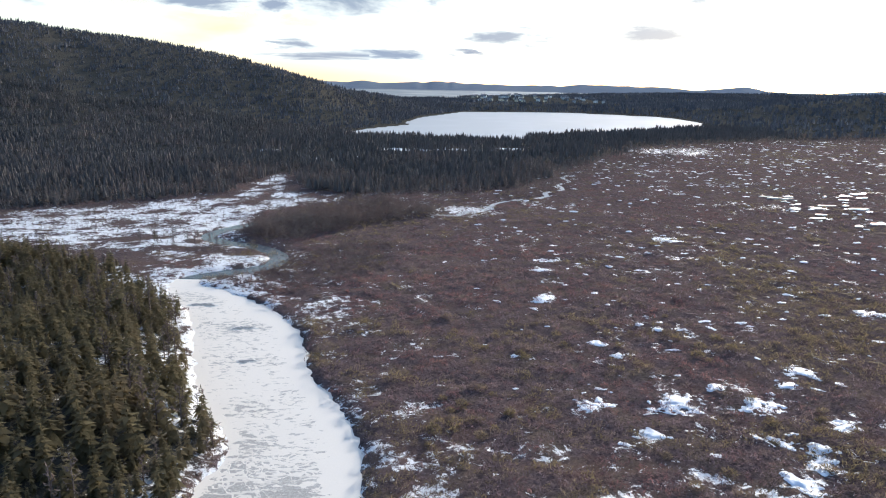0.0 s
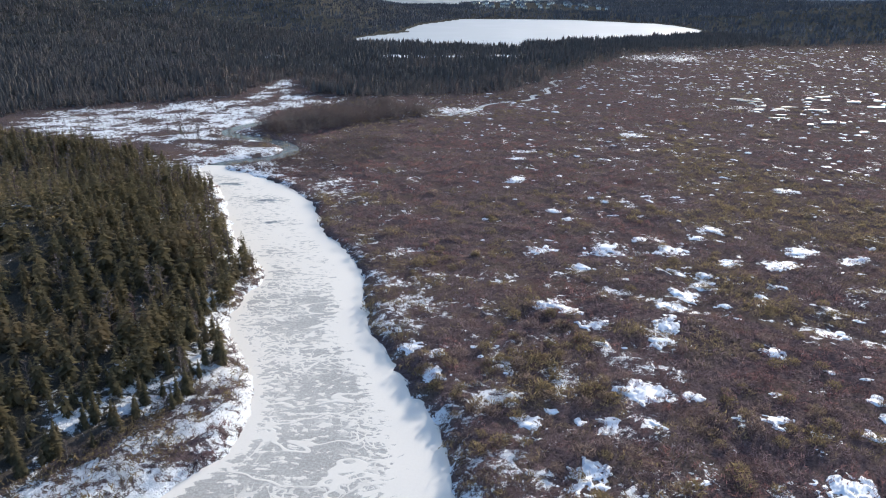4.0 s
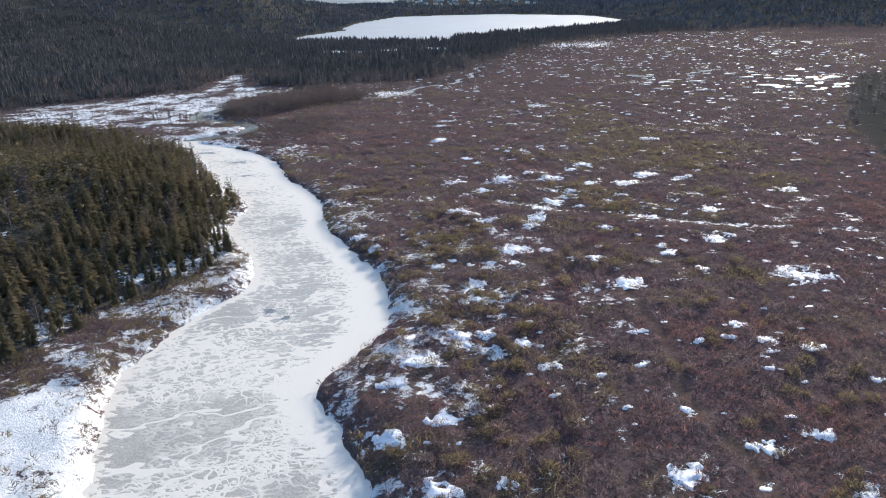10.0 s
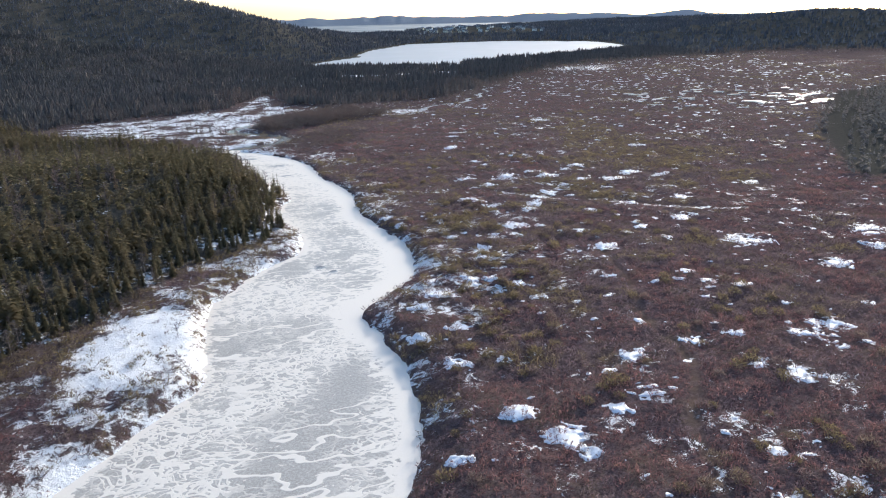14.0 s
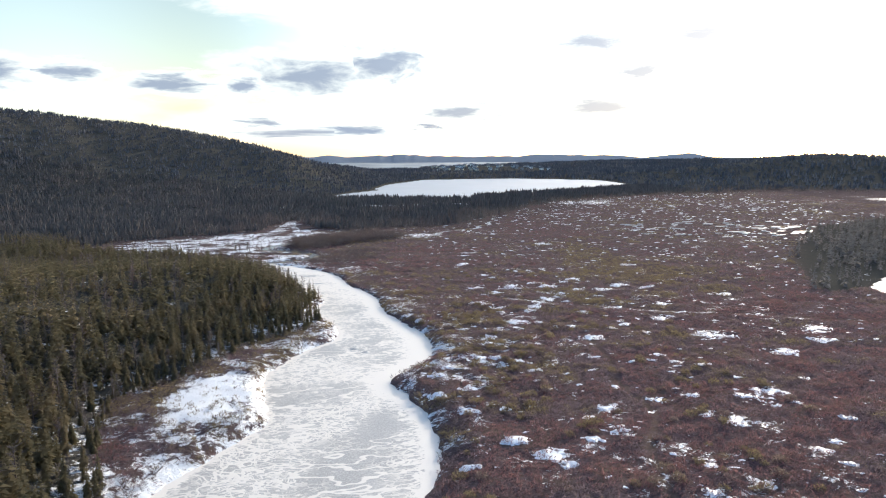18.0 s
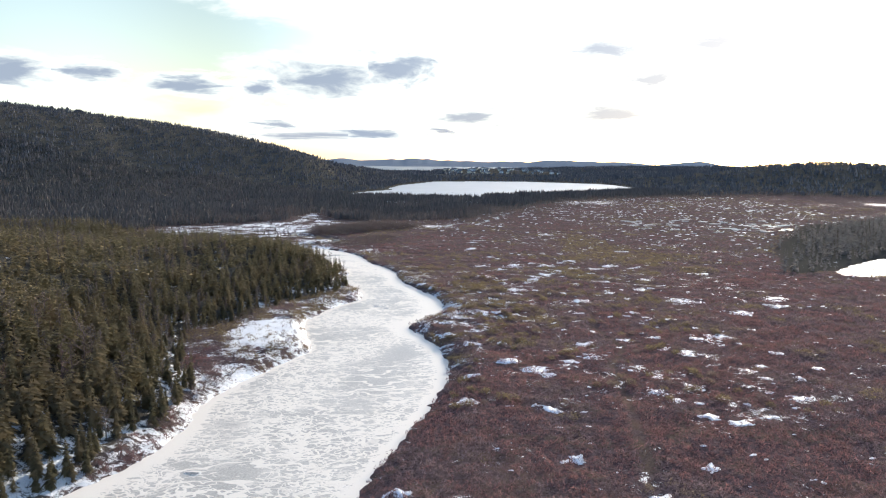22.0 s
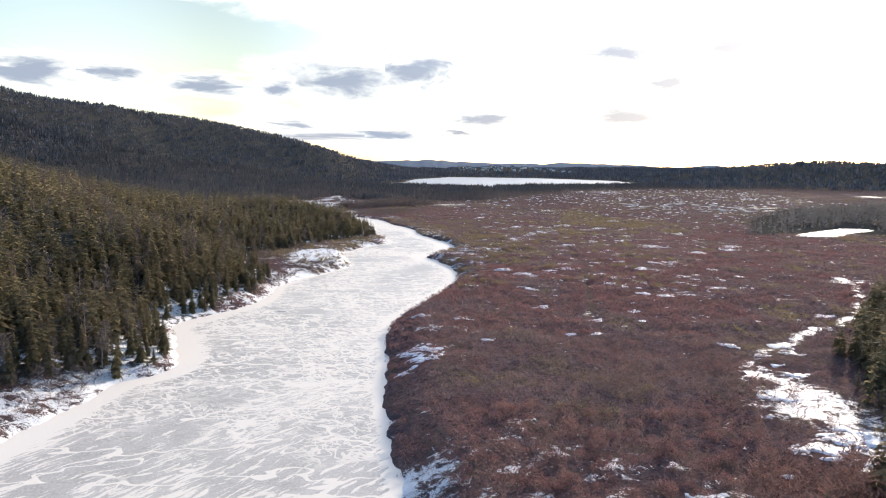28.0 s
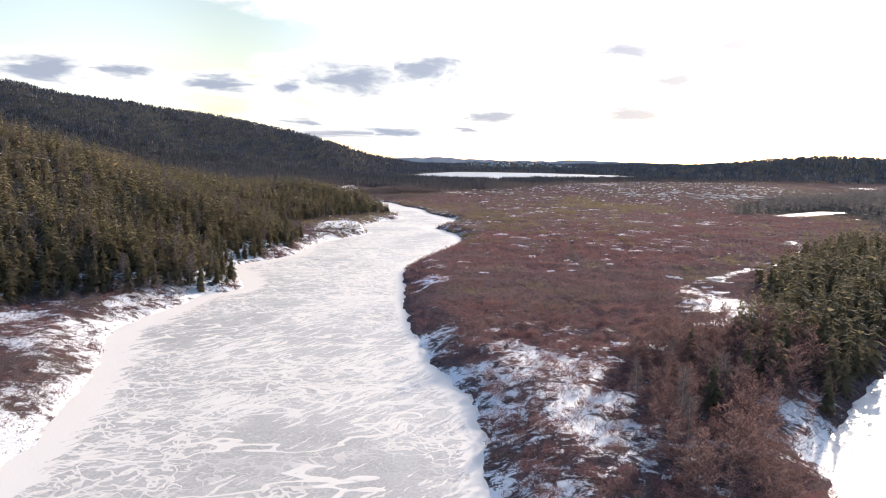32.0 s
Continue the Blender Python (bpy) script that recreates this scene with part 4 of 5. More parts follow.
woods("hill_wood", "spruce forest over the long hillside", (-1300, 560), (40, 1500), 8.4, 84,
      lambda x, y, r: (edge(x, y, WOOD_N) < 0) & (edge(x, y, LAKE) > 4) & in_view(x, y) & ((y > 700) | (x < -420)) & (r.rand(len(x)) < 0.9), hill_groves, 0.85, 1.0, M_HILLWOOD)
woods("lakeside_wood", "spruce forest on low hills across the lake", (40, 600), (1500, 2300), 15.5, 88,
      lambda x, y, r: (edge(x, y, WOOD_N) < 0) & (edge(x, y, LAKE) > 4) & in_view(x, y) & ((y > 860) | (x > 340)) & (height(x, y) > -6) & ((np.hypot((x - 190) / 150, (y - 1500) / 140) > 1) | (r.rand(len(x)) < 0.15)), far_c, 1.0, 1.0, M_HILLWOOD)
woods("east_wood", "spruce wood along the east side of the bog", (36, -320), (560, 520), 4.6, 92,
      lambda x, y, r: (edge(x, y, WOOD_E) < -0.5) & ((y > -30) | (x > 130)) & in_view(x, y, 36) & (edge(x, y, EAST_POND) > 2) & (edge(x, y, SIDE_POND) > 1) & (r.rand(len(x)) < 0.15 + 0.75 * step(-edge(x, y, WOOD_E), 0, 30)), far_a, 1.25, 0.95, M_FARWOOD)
woods("far_bare_trees", "leafless larches along the marsh edge", (-300, 230), (80, 420), 3.2, 96,
      lambda x, y, r: (np.abs(edge(x, y, WOOD_N)) < 22) & (edge(x, y, MARSH) > -3) & in_view(x, y) & (r.rand(len(x)) < 0.85), [bare_shape(440 + i, 14, 2, 0.28, 0.012) for i in range(3)], 0.85, 1.1, M_BARE)
woods("bog_edge_scrub", "low bare scrub where the bog meets the far wood", (40, 380), (520, 760), 4.6, 178,
      lambda x, y, r: (np.abs(edge(x, y, WOOD_N) + 30 * (rng_noise(x, y, 30, 179) - 0.5)) < 38) & (edge(x, y, LAKE) > 3) & in_view(x, y, 36) & (r.rand(len(x)) < 0.7), [bare_shape(500 + i, 14, 3, 0.5, 0.035) for i in range(3)], 0.5, 1.3, M_BARE)
woods("alder_thicket", "reddish leafless alder thicket beside a snowy marsh", (-70, 205), (5, 295), 1.4, 98,
      lambda x, y, r: (edge(x, y, ALDERS) + 8 * (rng_noise(x, y, 9, 99) - 0.5) < 0) & (r.rand(len(x)) < 0.8), [bare_shape(450 + i, 16, 4, 0.36, 0.016) for i in range(4)], 0.62, 1.1, M_BARE)

woods("low_alders", "waist-high reddish alder scrub between creek and river", (-60, 155), (-8, 222), 1.2, 160,
      lambda x, y, r: (edge(x, y, LOW_ALDERS) < 0) & (line_dist(x, y, CREEK)[0] > 3) & (r.rand(len(x)) < 0.85), [bare_shape(480 + i, 14, 3, 0.6, 0.03) for i in range(3)], 0.2, 1.2, M_BARE)
woods("marsh_scrub", "thin bare scrub standing in the snowy marsh", (-165, 165), (-30, 370), 2.0, 163,
      lambda x, y, r: (edge(x, y, MARSH) < 0) & (line_dist(x, y, CREEK)[0] > 4) & (r.rand(len(x)) < 0.15 + 0.75 * step(rng_noise(x * 0.6, y, 10, 164), 0.48, 0.66)), [bare_shape(490 + i, 10, 2, 0.45, 0.03) for i in range(3)], 0.26, 1.0, M_BARE)
woods("pond_sedge", "thin bare scrub standing in the icy pond", (160, 80), (228, 142), 1.8, 175,
      lambda x, y, r: (edge(x, y, EAST_POND) < 1) & (r.rand(len(x)) < 0.1 + 0.8 * step(rng_noise(x, y * 0.5, 7, 176), 0.45, 0.6)), [bare_shape(490 + i, 10, 2, 0.45, 0.03) for i in range(3)], 0.24, 1.1, M_BARE)
woods("east_thicket", "tall leafless red-brown thicket on the east bank", (12, -222), (46, -170), 1.35, 166,
      lambda x, y, r: (edge(x, y, THICKET) < 0) & (edge(x, y, SIDE_POND) > 0.5) & (r.rand(len(x)) < 0.85), [bare_shape(495 + i, 26, 5, 0.34, 0.012) for i in range(4)], 0.68, 0.95, M_RUSSET)
woods("east_wood", "spruces at the south-east edge of the bog", (36, -320), (130, -30), 2.7, 169,
      lambda x, y, r: (edge(x, y, WOOD_E) < -0.5) & in_view(x, y, 37) & (edge(x, y, SIDE_POND) > 1) & (r.rand(len(x)) < 0.85), near_spruce, 1.05, 1.05, M_SPRUCE)

# the woods go on behind and beside the way
woods("outer_wood", "spruce wood away from the river", (-420, -330), (420, 300), 8.5, 172,
      lambda x, y, r: ((edge(x, y, WOOD_W) < -3) & ~in_view(x, y, 38.5) | (edge(x, y, WOOD_E) < -3) & ~in_view(x, y, 35.5) | (edge(x, y, WOOD_W) < -3) & (y < -225)) & (r.rand(len(x)) < 0.9), far_b, 1.1, 1.0)

# spruces and larches close by the east bank in the south
for k, (x, y, tall, bare) in enumerate([(22, -203, 5.4, 1), (26, -200, 6.2, 0), (29, -196, 5.0, 1), (33, -192, 6.4, 0), (20, -211, 5.2, 1), (36, -188, 5.8, 0), (25, -190, 4.6, 1), (41, -184, 6.2, 0),
                                        (45, -180, 6.8, 0), (39, -178, 5.0, 1), (19, -198, 4.2, 1), (50, -176, 6.6, 0), (53, -170, 6.0, 0), (46, -173, 5.5, 0), (30, -182, 5.2, 0), (40, -196, 5.0, 0),
                                        (45, -190, 5.6, 0), (23, -184, 3.8, 1), (-90, 207, 4.2, 1), (-87, 210, 3.6, 1), (-84, 205, 3.9, 1), (-81, 209, 4.4, 1), (-79, 204, 3.4, 1), (-76, 208, 4.0, 1), (-73, 205, 3.2, 1), (-70, 209, 3.6, 1), (-88, 213, 3.5, 0), (-82, 214, 3.2, 1), (-75, 213, 3.0, 1), (-67, 206, 3.0, 1)]):
    stand(LARCHES if bare else SPRUCES, 900 + k, x, y, float(height(np.array([x]), np.array([y]))[0]), tall, k * 1.7)


# ---------------------------------------------------------------- heath, grass and snow on the bog
def tuft(seed, sprays, leaf=0.14):
    """A low fuzzy cushion: many small sprays, turned at random, through a dome."""
    r = np.random.RandomState(seed)
    v, f = [], []
    for i in range(sprays):
        a, rad, u = r.rand() * 6.283, 0.6 * math.sqrt(r.rand()), 0.25 + 0.75 * r.rand()
        p = np.array((rad * math.cos(a), rad * math.sin(a), math.sqrt(max(0.04, 0.6 - 1.3 * rad * rad)) * u))
        d = np.array((0.9 * math.cos(a) * rad + 0.5 * r.randn(), 0.9 * math.sin(a) * rad + 0.5 * r.randn(), 0.75 + 0.3 * r.randn()))
        d = d / np.linalg.norm(d) * leaf * (1.1 + 1.0 * r.rand())
        s = np.cross(d, r.randn(3))
        s = s / np.linalg.norm(s) * leaf * (0.16 + 0.14 * r.rand())
        j = len(v)
        v += [p - d * 0.6 - s, p - d * 0.6 + s, p + d]
        f += [(j, j + 1, j + 2)]
    return np.array(v), np.array(f)


def heath(name, label, lo, hi, gap, seed, where, shapes, size, tall):
    x, y = plant(lo, hi, gap, seed, where)
    r = np.random.RandomState(seed + 1)
    n = len(x)
    tint = np.clip(1.5 * (rng_noise(x, y, 9, 101) - 0.5) + 0.9 * (rng_noise(x, y, 60, 102) - 0.5) + 0.50 + 0.22 * np.exp(-np.maximum(x - 18, 0) / 26) * step(y, -60, 30) * step(y, 190, 90) - 0.34 * step(y, 0, -80) + 0.5 * (r.rand(n) - 0.5), 0, 1)
    big = 0.6 + 0.9 * r.rand(n) ** 2 + 0.35 * step(tint, 0.6, 0.9)
    V, T, A = scatter(shapes, x, y, height(x, y), size * big, tall * big * (0.8 + 0.5 * r.rand(n)), r.rand(n) * 6.28, tint)
    return thing(name, fast_mesh(name, V, T, M_SHRUB, {"tint": A}), label, "shrub", kind="stuff")


def open_bog(x, y):
    return (edge(x, y, RIVER) > 0.4) & (edge(x, y, WOOD_W) > -1) & (edge(x, y, WOOD_E) > -4) & (edge(x, y, WOOD_N) > -2) & (edge(x, y, SIDE_POND) > 0.6) & (edge(x, y, EAST_POND) > 0.5)


def off_patches(x, y):
    """Off the larger snow patches."""
    keep = np.ones(len(x), bool)
    for px, py, rad in PATCHES:
        keep &= np.hypot(x - px, (y - py) / 0.8) > rad * 0.42
    return keep


def off_trail(x, y):
    return np.minimum(line_dist(x, y, TRAIL_A)[0], line_dist(x, y, TRAIL_B)[0]) > 0.7


tufts = [tuft(500 + i, 20, 0.16) for i in range(8)]


def heath_grows(x, y, r):
    """Open bog between the snow, where shrubs stand."""
    thin = 1.0 - 0.70 * step(snow_cover(x, y), 0.42, 0.66) - 0.25 * shelf(x, y) - 0.22 * step(snow_share(x, y), 0.55, 0.75) * step(y, -100, -140)
    return (r.rand(len(x)) < thin) & (off_patches(x, y) | (r.rand(len(x)) < 0.2)) & in_view(x, y, 38) & open_bog(x, y) & off_trail(x, y)


fine_tufts = [tuft(510 + i, 48, 0.085) for i in range(8)]
heath("heath_shrubs", "knee-high red-brown and olive heath shrubs on the bog", (-75, -112), (190, 300), 1.0, 110,
      lambda x, y, r: (r.rand(len(x)) < np.clip(1.25 - np.hypot(x - 10, y + 60) / 260, 0.12, 1)) & heath_grows(x, y, r), tufts, 1.15, 0.85)
heath("heath_shrubs", "fine-twigged knee-high russet heath on the south of the bog", (-75, -225), (150, -112), 0.95, 112,
      lambda x, y, r: (r.rand(len(x)) < np.clip(1.3 - np.hypot(x - 10, y + 150) / 150, 0.2, 1)) & heath_grows(x, y, r), fine_tufts, 1.15, 0.85)
heath("far_heath", "low brown heath on the open bog", (-160, 60), (420, 690), 3.1, 114,
      lambda x, y, r: in_view(x, y, 36) & (r.rand(len(x)) < step(np.hypot(x - 10, y + 60), 130, 330)) & open_bog(x, y) & (edge(x, y, MARSH) > 2), [tuft(520 + i, 8, 0.40) for i in range(4)], 1.5, 0.42)
heath("marsh_sedge", "straw-brown sedge tussocks on marsh and snowy banks", (-220, -215), (30, 300), 1.7, 118,
      lambda x, y, r: (r.rand(len(x)) < 0.4) & (snow_share(x, y) > 0.45) & (r.rand(len(x)) > 0.8 * shelf(x, y)) & (edge(x, y, RIVER) > 0.5) & (edge(x, y, WOOD_W) > -0.5) & (line_dist(x, y, CREEK)[0] > 3), tufts[:3], 0.9, 0.62)
bushes = [tuft(540 + i, 110, 0.14) for i in range(5)]
brush = [tuft(550 + i, 220, 0.075) for i in range(4)]
x, y = plant((0, -70), (75, 185), 2.4, 130, lambda x, y, r: (edge(x, y, RIVER) > 1.5) & open_bog(x, y) & off_patches(x, y) & in_view(x, y, 38) & (r.rand(len(x)) < 0.62 * step(rng_noise(x, y, 15, 132), 0.42, 0.66) * step(y, 160, 60) * np.clip(1.3 - x / 70, 0.25, 1)))
r_ = np.random.RandomState(133)
b_ = 0.7 + 0.7 * r_.rand(len(x))
V, T, A = scatter(bushes, x, y, height(x, y), 1.6 * b_, 1.25 * b_, r_.rand(len(x)) * 6.28, 0.62 + 0.38 * r_.rand(len(x)))
thing("bog_bushes", fast_mesh("bog_bushes", V, T, M_SHRUB, {"tint": A}), "waist-high olive evergreen bushes on the bog", "shrub", kind="stuff")
x, y = plant((2, -224), (34, -150), 2.2, 136, lambda x, y, r: (edge(x, y, RIVER) > 1.2) & (edge(x, y, SIDE_POND) > 1) & (r.rand(len(x)) < 0.6))
b_ = 0.5 + 0.6 * r_.rand(len(x))
V, T, A = scatter(brush, x, y, height(x, y), 1.7 * b_, 1.5 * b_, r_.rand(len(x)) * 6.28, 0.25 * r_.rand(len(x)))
thing("bank_brush", fast_mesh("bank_brush", V, T, M_SHRUB, {"tint": A}), "mounds of red-brown brush on the snowy bank", "shrub", kind="stuff")
woods("bank_saplings", "thin bare saplings on the snowy east bank", (2, -214), (46, -120), 1.5, 122,
      lambda x, y, r: (edge(x, y, RIVER) > 2.0) & (edge(x, y, SIDE_POND) > 1.5) & (r.rand(len(x)) < 0.25 + 0.4 * step(rng_noise(x, y, 9, 123), 0.45, 0.65)), [bare_shape(460 + i, 16, 4, 0.30, 0.011) for i in range(4)], 0.46, 0.9, M_RUSSET)
woods("bank_thicket", "bare brown shrubs along the west bank", (-80, -200), (-18, 75), 1.35, 126,
      lambda x, y, r: (edge(x, y, RIVER) > 1.0) & (edge(x, y, WOOD_W) > -1) & (r.rand(len(x)) > 0.85 * shelf(x, y)) & (r.rand(len(x)) < 0.75 * step(rng_noise(x, y, 8, 127), 0.46, 0.64) + 0.4 * (edge(x, y, WOOD_W) < 3)), [bare_shape(470 + i, 16, 4, 0.55, 0.018) for i in range(4)], 0.30, 1.1, M_BARE)


def snow_patch(x, y, radius, seed, cell=0.0):
    """A low drift on a fine grid with a ragged rim: its places, how far it stands over the heath, and its triangles."""
    r = np.random.RandomState(seed)
    n = int(np.clip(radius * 2.9 / (cell or 0.24), 7, 34))
    u, w, f = grid(np.linspace(-1.45, 1.45, n), np.linspace(-1.45, 1.45, n))
    turn, long = r.randn() * 0.45, 0.55 + 0.35 * r.rand()
    px, py = radius * (u * math.cos(turn) - w * long * math.sin(turn)), radius * (u * math.sin(turn) + w * long * math.cos(turn))
    big, small = rng_noise(px + x, py + y, 0.6 * radius + 0.3, 131, 4), rng_noise(px + x, py + y, 0.6, 133, 3)
    q = 1.12 * np.hypot(u, w) + 2.9 * (big - 0.5) + (1.3 + 0.5 * min(radius, 4.5)) * (small - 0.5)
    lift = 0.40 * (1 - q) - 0.03 + 0.2 * (small - 0.5)
    top = 0.03 + 0.025 * min(radius, 2.0)
    lift = np.where(lift > top, top + 0.2 * (lift - top), lift)
    keep = (lift > -0.14)[f].any(1)
    if keep.sum() < 2:
        keep = (np.hypot(u, w) < 0.8)[f].any(1)
    used, back = np.unique(f[keep], return_inverse=True)
    q4 = back.reshape(-1, 4)
    return px[used], py[used], np.maximum(lift, -0.25)[used], np.concatenate([q4[:, [0, 1, 2]], q4[:, [0, 2, 3]]])


for i, (x, y, rad) in enumerate(PATCHES):
    px, py, lift, T = snow_patch(x, y, (0.80 if y > 55 else 0.92) * rad, 600 + i)
    zz = height(px + x, py + y) + lift + 0.05
    ob = thing("snow_patch", fast_mesh("snow_patch", np.c_[px, py, zz - zz.max()], T, M_SNOW, None, True), "ragged patch of old snow lying on brown heath", "snow", "snow patches on the bog")
    ob.location = (x, y, float(zz.max()))

# dark holes of open water in the river ice, each with a low collar of slush
for i, (x, y, rad) in enumerate([(-34.9, 119.5, 1.3), (-40.1, 136.7, 1.7), (-52.7, 151.1, 2.2), (-33.4, -87.7, 0.9), (-14.2, 27.0, 1.1), (-11.2, 24.0, 0.9)]):
    a = np.arange(20) * 6.2832 / 20
    w = 1 + 0.28 * np.sin(2 * a + i) + 0.22 * np.sin(3 * a + 2 * i) + 0.16 * np.sin(7 * a + i) + 0.1 * np.sin(9 * a + 3 * i)
    v = np.concatenate([[(0, 0, 0.055)], np.c_[np.cos(a) * w * rad, np.sin(a) * w * rad * 0.55, 0 * a + 0.055]])
    hole = thing("ice_hole", fast_mesh("ice_hole", v, np.array([(0, 1 + k, 1 + (k + 1) % 20) for k in range(20)]), M_HOLE), "dark patch of thin wet ice with slush round it", "ice hole", "open holes in the ice")
    ring = np.concatenate([np.c_[np.cos(a) * w * rad * q, np.sin(a) * w * rad * 0.55 * q, 0 * a + h] for q, h in ((0.93, 0.04), (1.04, 0.065), (1.12, 0.055), (1.28, -0.02))])
    f = [(r * 20 + k, (r + 1) * 20 + k, (r + 1) * 20 + (k + 1) % 20, r * 20 + (k + 1) % 20) for r in range(3) for k in range(20)]
    part("slush_collar", fast_mesh("slush_collar", ring, np.array(f), M_SLUSH, None, True), hole, "low grey collar of slush")
    hole.location = (x, y, 0.0)

# driftwood poles lying on the ice and the snowy bank
def pole(a, b, thick, seed):
    """A weathered trunk between two places, bent a little, with stubs of limbs."""
    r = np.random.RandomState(seed)
    a, b, sides, rings = np.array(a, float), np.array(b, float), 7, 9
    d = (b - a) / np.linalg.norm(b - a)
    side = np.array((-d[1], d[0], 0.0))
    up = np.cross(d, side)
    v, f = [], []
    for k in range(rings):
        u = k / (rings - 1)
        c = a + (b - a) * u + side * 0.5 * math.sin(3.1 * u + seed) * 0.3
        for n in range(sides):
            w = thick * (1 - 0.65 * u) * (0.85 + 0.3 * r.rand())
            v.append(c + side * w * math.cos(n * 6.283 / sides) + up * w * math.sin(n * 6.283 / sides))
    for k in range(rings - 1):
        for n in range(sides):
            p, q = k * sides + n, k * sides + (n + 1) % sides
            f += [(p, q, q + sides), (p, q + sides, p + sides)]
    for k in range(7):
        c = a + (b - a) * (0.2 + 0.75 * r.rand())
        tip = c + side * r.randn() * 0.5 + np.array((0, 0, 0.15 + 0.3 * r.rand()))
        j = len(v)
        v += [c - d * 0.04, c + d * 0.04, tip]
        f.append((j, j + 1, j + 2))
    me = fast_mesh("fallen_trunk", np.array(v) - a, np.array(f), M_GREYBARK)
    ob = thing("fallen_trunk", me, "thin weathered trunk lying beside the frozen river", "log", "fallen trunks by the river")
    ob.location = tuple(a)


pole((5.3, -201.9, 0.75), (9.2, -202.4, 0.7), 0.13, 2)

# small scraps of snow, and long icy pools farther out
r_ = np.random.RandomState(140)
V, T, base = [], [], 0
sx, sy = r_.uniform(8, 360, 4200), r_.uniform(-110, 640, 4200)
k = open_bog(sx, sy) & (np.abs(np.degrees(np.arctan2(sx, sy + 200))) < 36) & (r_.rand(len(sx)) < 0.62) & (r_.rand(len(sx)) < 0.25 + 1.1 * rng_noise(sx, sy, 38, 141))
for i, (x, y) in enumerate(zip(sx[k], sy[k])):
    px, py, lift, t = snow_patch(x, y, r_.uniform(0.25, 0.8) * (0.7 + math.hypot(x, y + 200) / 800), 700 + i, 0.42)
    V.append(np.c_[px * 1.25 + x, py + y, lift]), T.append(t + base)
    base += len(px)
V = np.concatenate(V)
V[:, 2] += height(V[:, 0], V[:, 1]) + 0.12 * step(V[:, 1], 60, 260)
thing("snow_scraps", fast_mesh("snow_scraps", V, np.concatenate(T), M_SNOW, None, True), "small scraps of snow strewn over the bog", "snow", kind="stuff")
for i in range(60):
    x, y = r_.uniform(140, 250), r_.uniform(235, 330)
    lx, ly = r_.uniform(0.8, 3.6), r_.uniform(0.25, 0.65)
    a = np.arange(18) * 6.2832 / 18
    w = 1 + 0.25 * np.sin(3 * a + i) + 0.15 * np.sin(5 * a + 2 * i)
    zt = float(height(np.array([x]), np.array([y]))[0])
    v = np.concatenate([[(0, 0, 0)], np.c_[np.cos(a) * w * lx, np.sin(a) * w * ly, 0 * a], np.c_[np.cos(a) * w * lx * 1.03, np.sin(a) * w * ly * 1.1, 0 * a - 0.9]])
    f = [(0, 1 + k, 1 + (k + 1) % 18) for k in range(18)] + [(1 + k, 19 + k, 19 + (k + 1) % 18) for k in range(18)] + [(1 + k, 19 + (k + 1) % 18, 1 + (k + 1) % 18) for k in range(18)]
    ob = thing("ice_pool", fast_mesh("ice_pool", v, np.array(f), M_POOL), "long shallow pool frozen over on the bog", "ice", "frozen pools on the bog")
    ob.location = (x, y, zt + 0.45)


# ---------------------------------------------------------------- the village and the clouds
M_WALLS = [plain_material("white_clapboard", (0.70, 0.70, 0.68), (0.80, 0.80, 0.78), 2), plain_material("pale_clapboard", (0.45, 0.48, 0.50), (0.55, 0.58, 0.60), 2),
           plain_material("cream_clapboard", (0.62, 0.56, 0.44), (0.70, 0.65, 0.52), 2)]
M_ROOF = plain_material("grey_shingles", (0.10, 0.10, 0.11), (0.18, 0.18, 0.19), 3)
M_PANE = plain_material("window_glass", (0.03, 0.035, 0.04), (0.05, 0.055, 0.06), 1, 0.12)


def box(lo, hi):
    v = np.array([(x, y, z) for z in (lo[2], hi[2]) for y in (lo[1], hi[1]) for x in (lo[0], hi[0])], float)
    return v, np.array([(0, 2, 3, 1), (4, 5, 7, 6), (0, 1, 5, 4), (2, 6, 7, 3), (0, 4, 6, 2), (1, 3, 7, 5)])


def house(material):
    base = tagged(new("house"), "small pale clapboard house with a grey gabled roof", "house", "village houses by the sea")
    part("wall", fast_mesh("wall", *box((-5, -4, -3), (5, 4, 5.4)), material), base)
    v = np.array([(-5.5, -4.6, 5.2), (5.5, -4.6, 5.2), (5.5, 4.6, 5.2), (-5.5, 4.6, 5.2), (-5.5, 0, 8.6), (5.5, 0, 8.6)], float)
    part("roof", fast_mesh("roof", v, np.array([(0, 1, 5), (0, 5, 4), (2, 3, 4), (2, 4, 5), (1, 2, 5), (3, 0, 4), (0, 3, 2), (0, 2, 1)]), M_ROOF), base)
    for x in (-3, 0.2, 3.2):
        part("window", fast_mesh("window", *box((x - 0.7, -4.06, 2.6), (x + 0.7, -3.9, 4.3)), M_PANE), base)
    part("door", fast_mesh("door", *box((-1.6, -4.06, -0.1), (-0.5, -3.9, 2.05)), M_PANE), base)
    return base


HOUSES = [house(m) for m in M_WALLS]
r_ = np.random.RandomState(150)
for i in range(52):
    x = r_.uniform(55, 330)
    y = 1400 + 0.25 * (x - 60) + r_.uniform(-30, 190)
    z = float(height(np.array([x]), np.array([y]))[0])
    m = Matrix.Translation((x, y, max(z, -12) + 0.3)) @ Matrix.Rotation(r_.uniform(-0.7, 0.7), 4, "Z") @ Matrix.Scale(r_.uniform(0.56, 0.78), 4)
    if i < 3:
        HOUSES[i].matrix_basis = m
    else:
        copy_thing(HOUSES[i % 3], m).matrix_basis = m


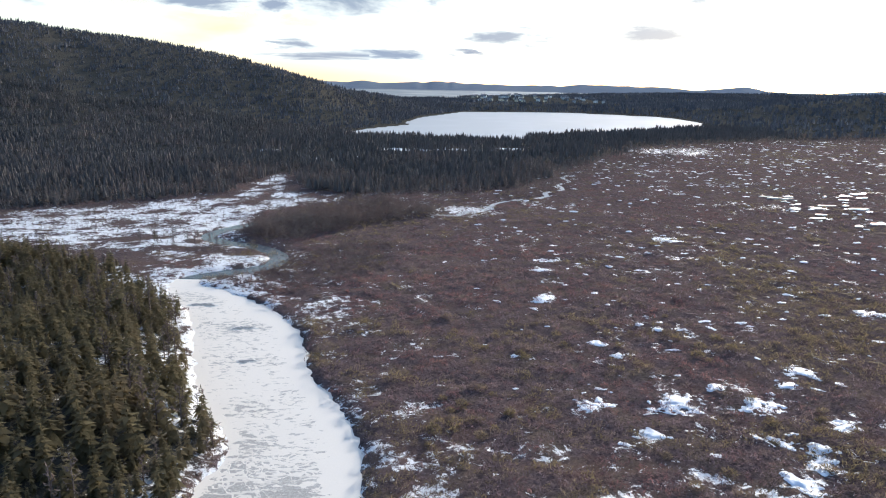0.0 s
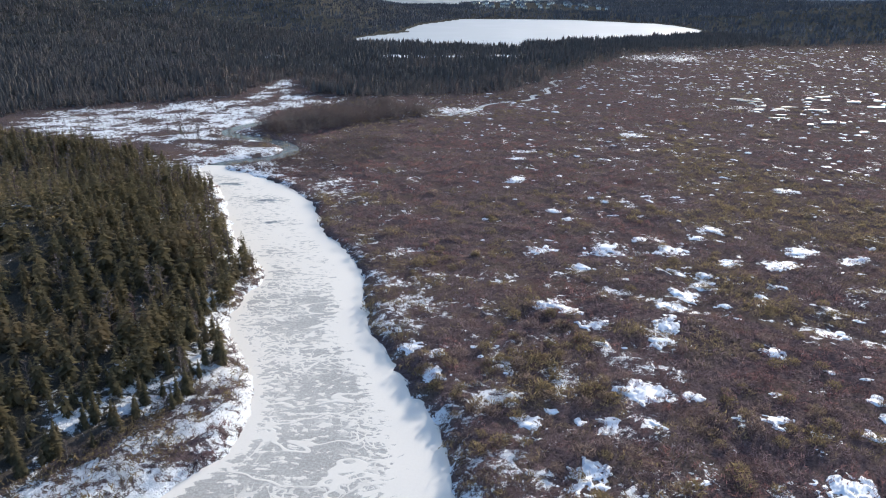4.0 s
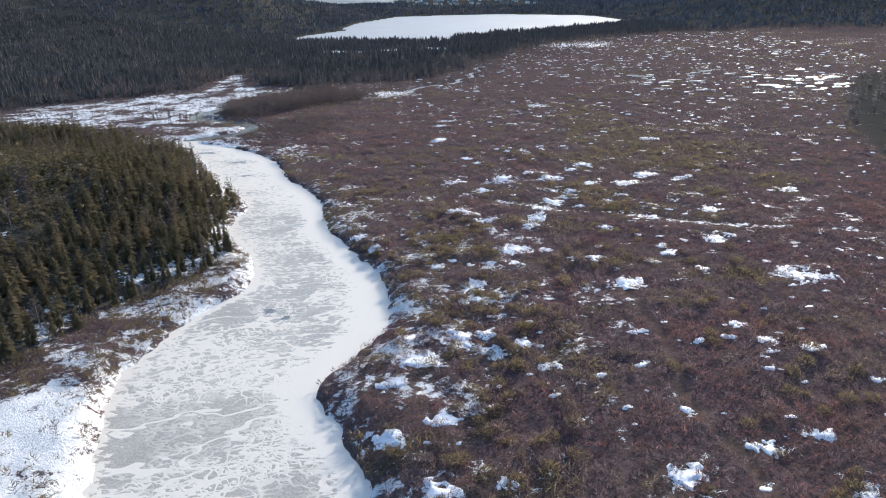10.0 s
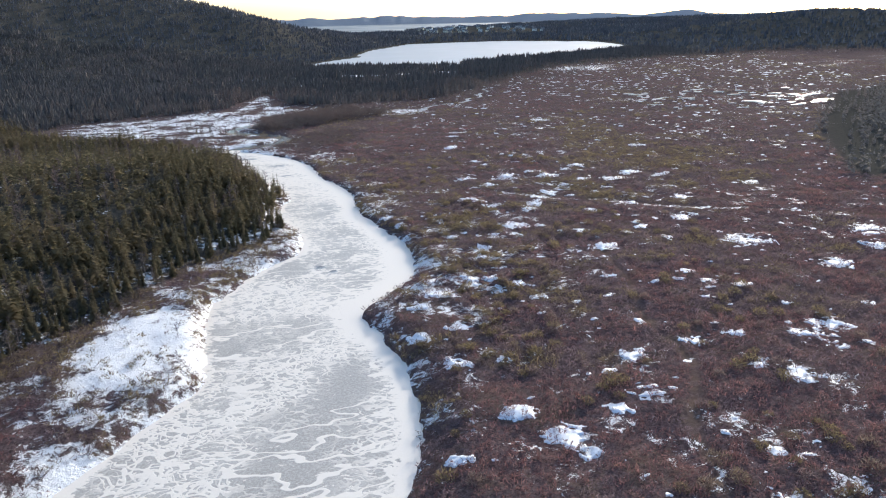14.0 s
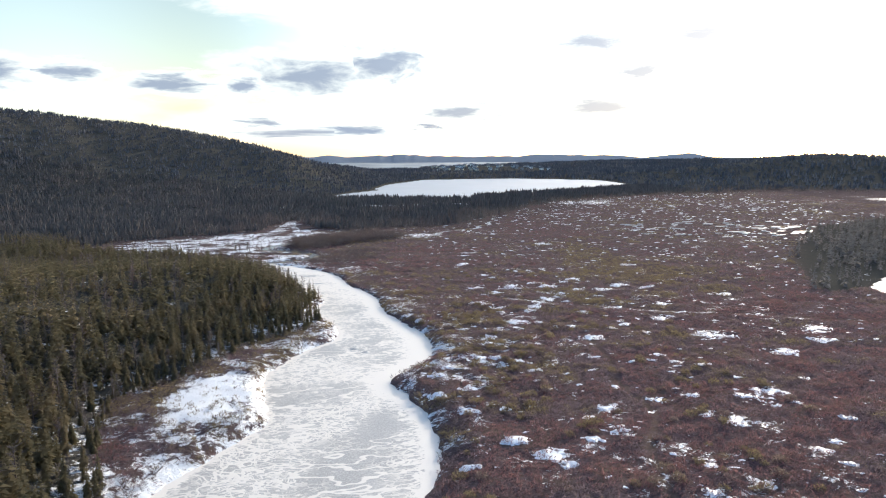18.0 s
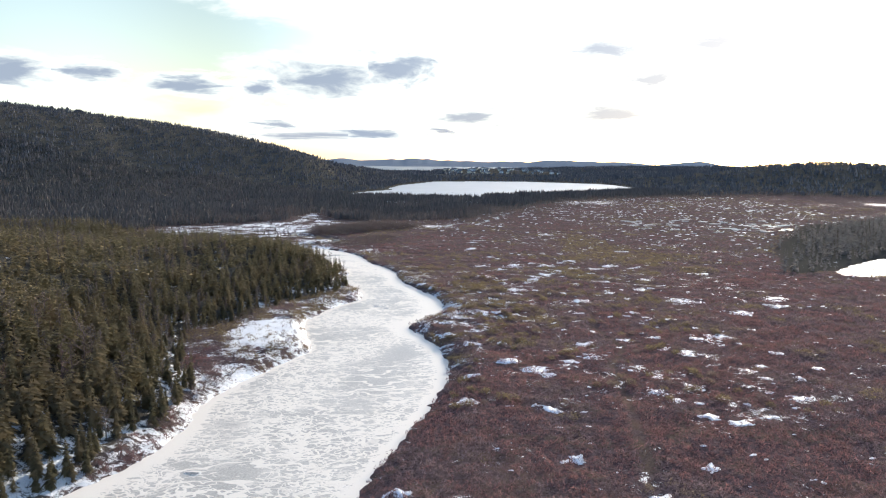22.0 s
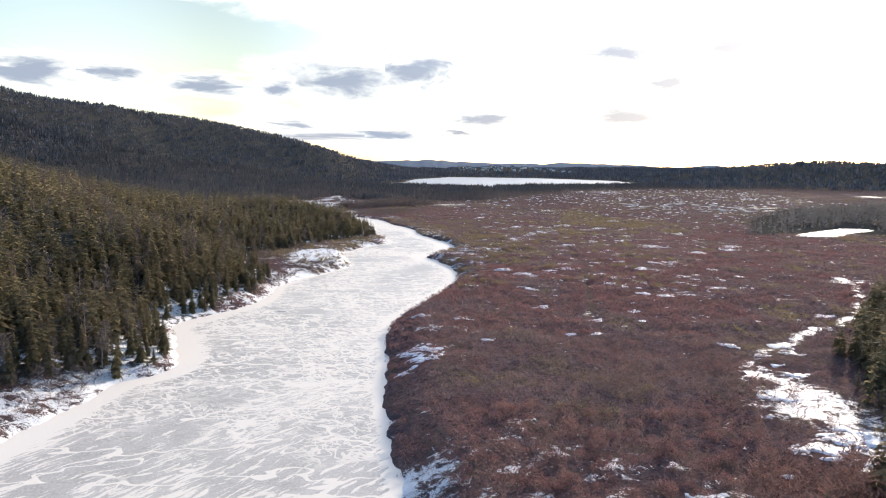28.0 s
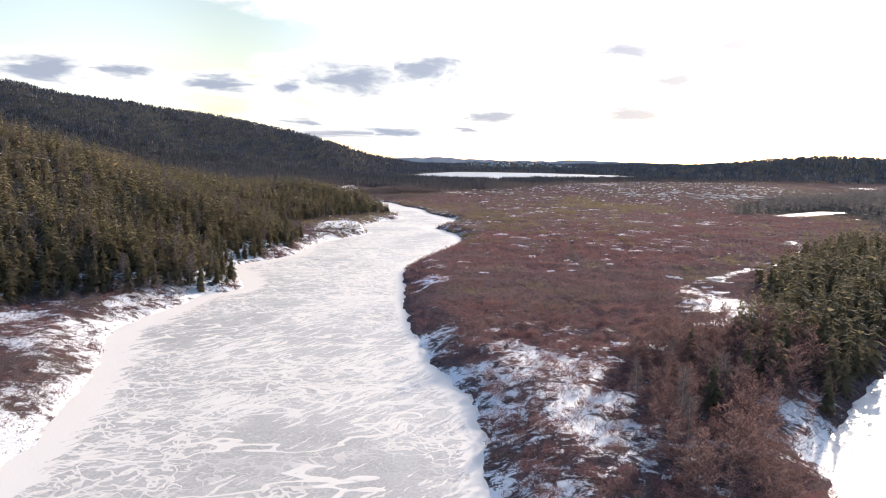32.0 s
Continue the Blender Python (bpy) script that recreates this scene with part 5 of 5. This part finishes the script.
def cloud_material(name, core):
    m = Nodes(name)
    sep = m.n.new("ShaderNodeTexCoord")
    ln = m.n.new("ShaderNodeVectorMath")
    ln.operation = "LENGTH"
    m.l.new(sep.outputs["Object"], ln.inputs[0])
    info = m.n.new("ShaderNodeObjectInfo")
    add = m.n.new("ShaderNodeVectorMath")
    add.operation = "MULTIPLY_ADD"
    m.l.new(info.outputs["Random"], add.inputs[0])
    add.inputs[1].default_value = (40, 40, 40)
    m.l.new(sep.outputs["Object"], add.inputs[2])
    n = m.noise(1.3, 6, 0.62, 0.3, add.outputs[0])
    dense = m.math("SUBTRACT", m.math("MULTIPLY", n, 1.7), m.math("MULTIPLY", ln.outputs["Value"], 0.68))
    body = m.ramp(dense, -0.15, 0.45)
    glow, clear, mixer = m.n.new("ShaderNodeEmission"), m.n.new("ShaderNodeBsdfTransparent"), m.n.new("ShaderNodeMixShader")
    # the card glows by itself; bright rim and dull core are painted light
    m.put(glow.inputs[0], m.mix(m.ramp(dense, 0.12, 0.75), (0.58, 0.58, 0.51), core))
    m.l.new(m.math("MULTIPLY", body, 0.95), mixer.inputs[0])
    m.l.new(clear.outputs[0], mixer.inputs[1])
    m.l.new(glow.outputs[0], mixer.inputs[2])
    m.l.new(mixer.outputs[0], m.out.inputs[0])
    return m.mat


M_CLOUD, M_PUFF = cloud_material("cloud_vapour", (0.185, 0.21, 0.25)), cloud_material("self_lit_cloud", (0.55, 0.55, 0.50))
# bearing and height over the horizon in degrees, half width and half height in degrees
CLOUDS = [(-8.2, 5.7, 3.6, 1.3), (-1.7, 6.6, 2.5, 1.2), (4.6, 3.0, 2.6, 0.6), (14.6, 3.4, 2.4, 0.6), (14.0, 8.3, 2.6, 0.8), (17.5, 5.9, 1.6, 0.5), (-17.6, 5.0, 2.6, 0.6), (-12.6, 5.0, 1.2, 0.5),
          (-7.6, 1.5, 4.5, 0.35), (-4.0, 1.6, 2.2, 0.35), (-29.5, 5.2, 3.2, 0.9), (-15.5, 12.4, 5.5, 0.8), (1.5, 1.9, 1.2, 0.25), (-11.5, 2.2, 1.6, 0.3), (-24.5, 5.6, 1.8, 0.5), (22.5, 8.4, 2.4, 0.5)]
PUFFS = [(-8.5, 12.3, 5.0, 1.6), (1.5, 12.6, 3.2, 1.3)]
for i, (b, e, hw, hh) in enumerate(PUFFS + CLOUDS):
    away, material = (4680, M_PUFF) if i < len(PUFFS) else (4650, M_CLOUD)
    d = away / math.cos(radians(e))
    p = Vector((math.sin(radians(b)) * away, math.cos(radians(b)) * away - 160, math.tan(radians(e)) * away + 45))
    w, h = d * math.tan(radians(hw * 1.5)), d * math.tan(radians(hh * 1.35))
    me = fast_mesh("cloud", [(-2, -2, 0), (2, -2, 0), (2, 2, 0), (-2, 2, 0)], [(0, 1, 2, 3)], material)
    ob = thing("cloud", me, "soft grey-blue cloud low in a bright sky" if material is M_CLOUD else "thin cream-white cloud with painted sunlight", "cloud", "clouds in the sky", "structure")
    ob.matrix_world = look(p, (0, -160, 45)) @ Matrix.Diagonal((w, h, 1, 1))
    ob.visible_shadow = False
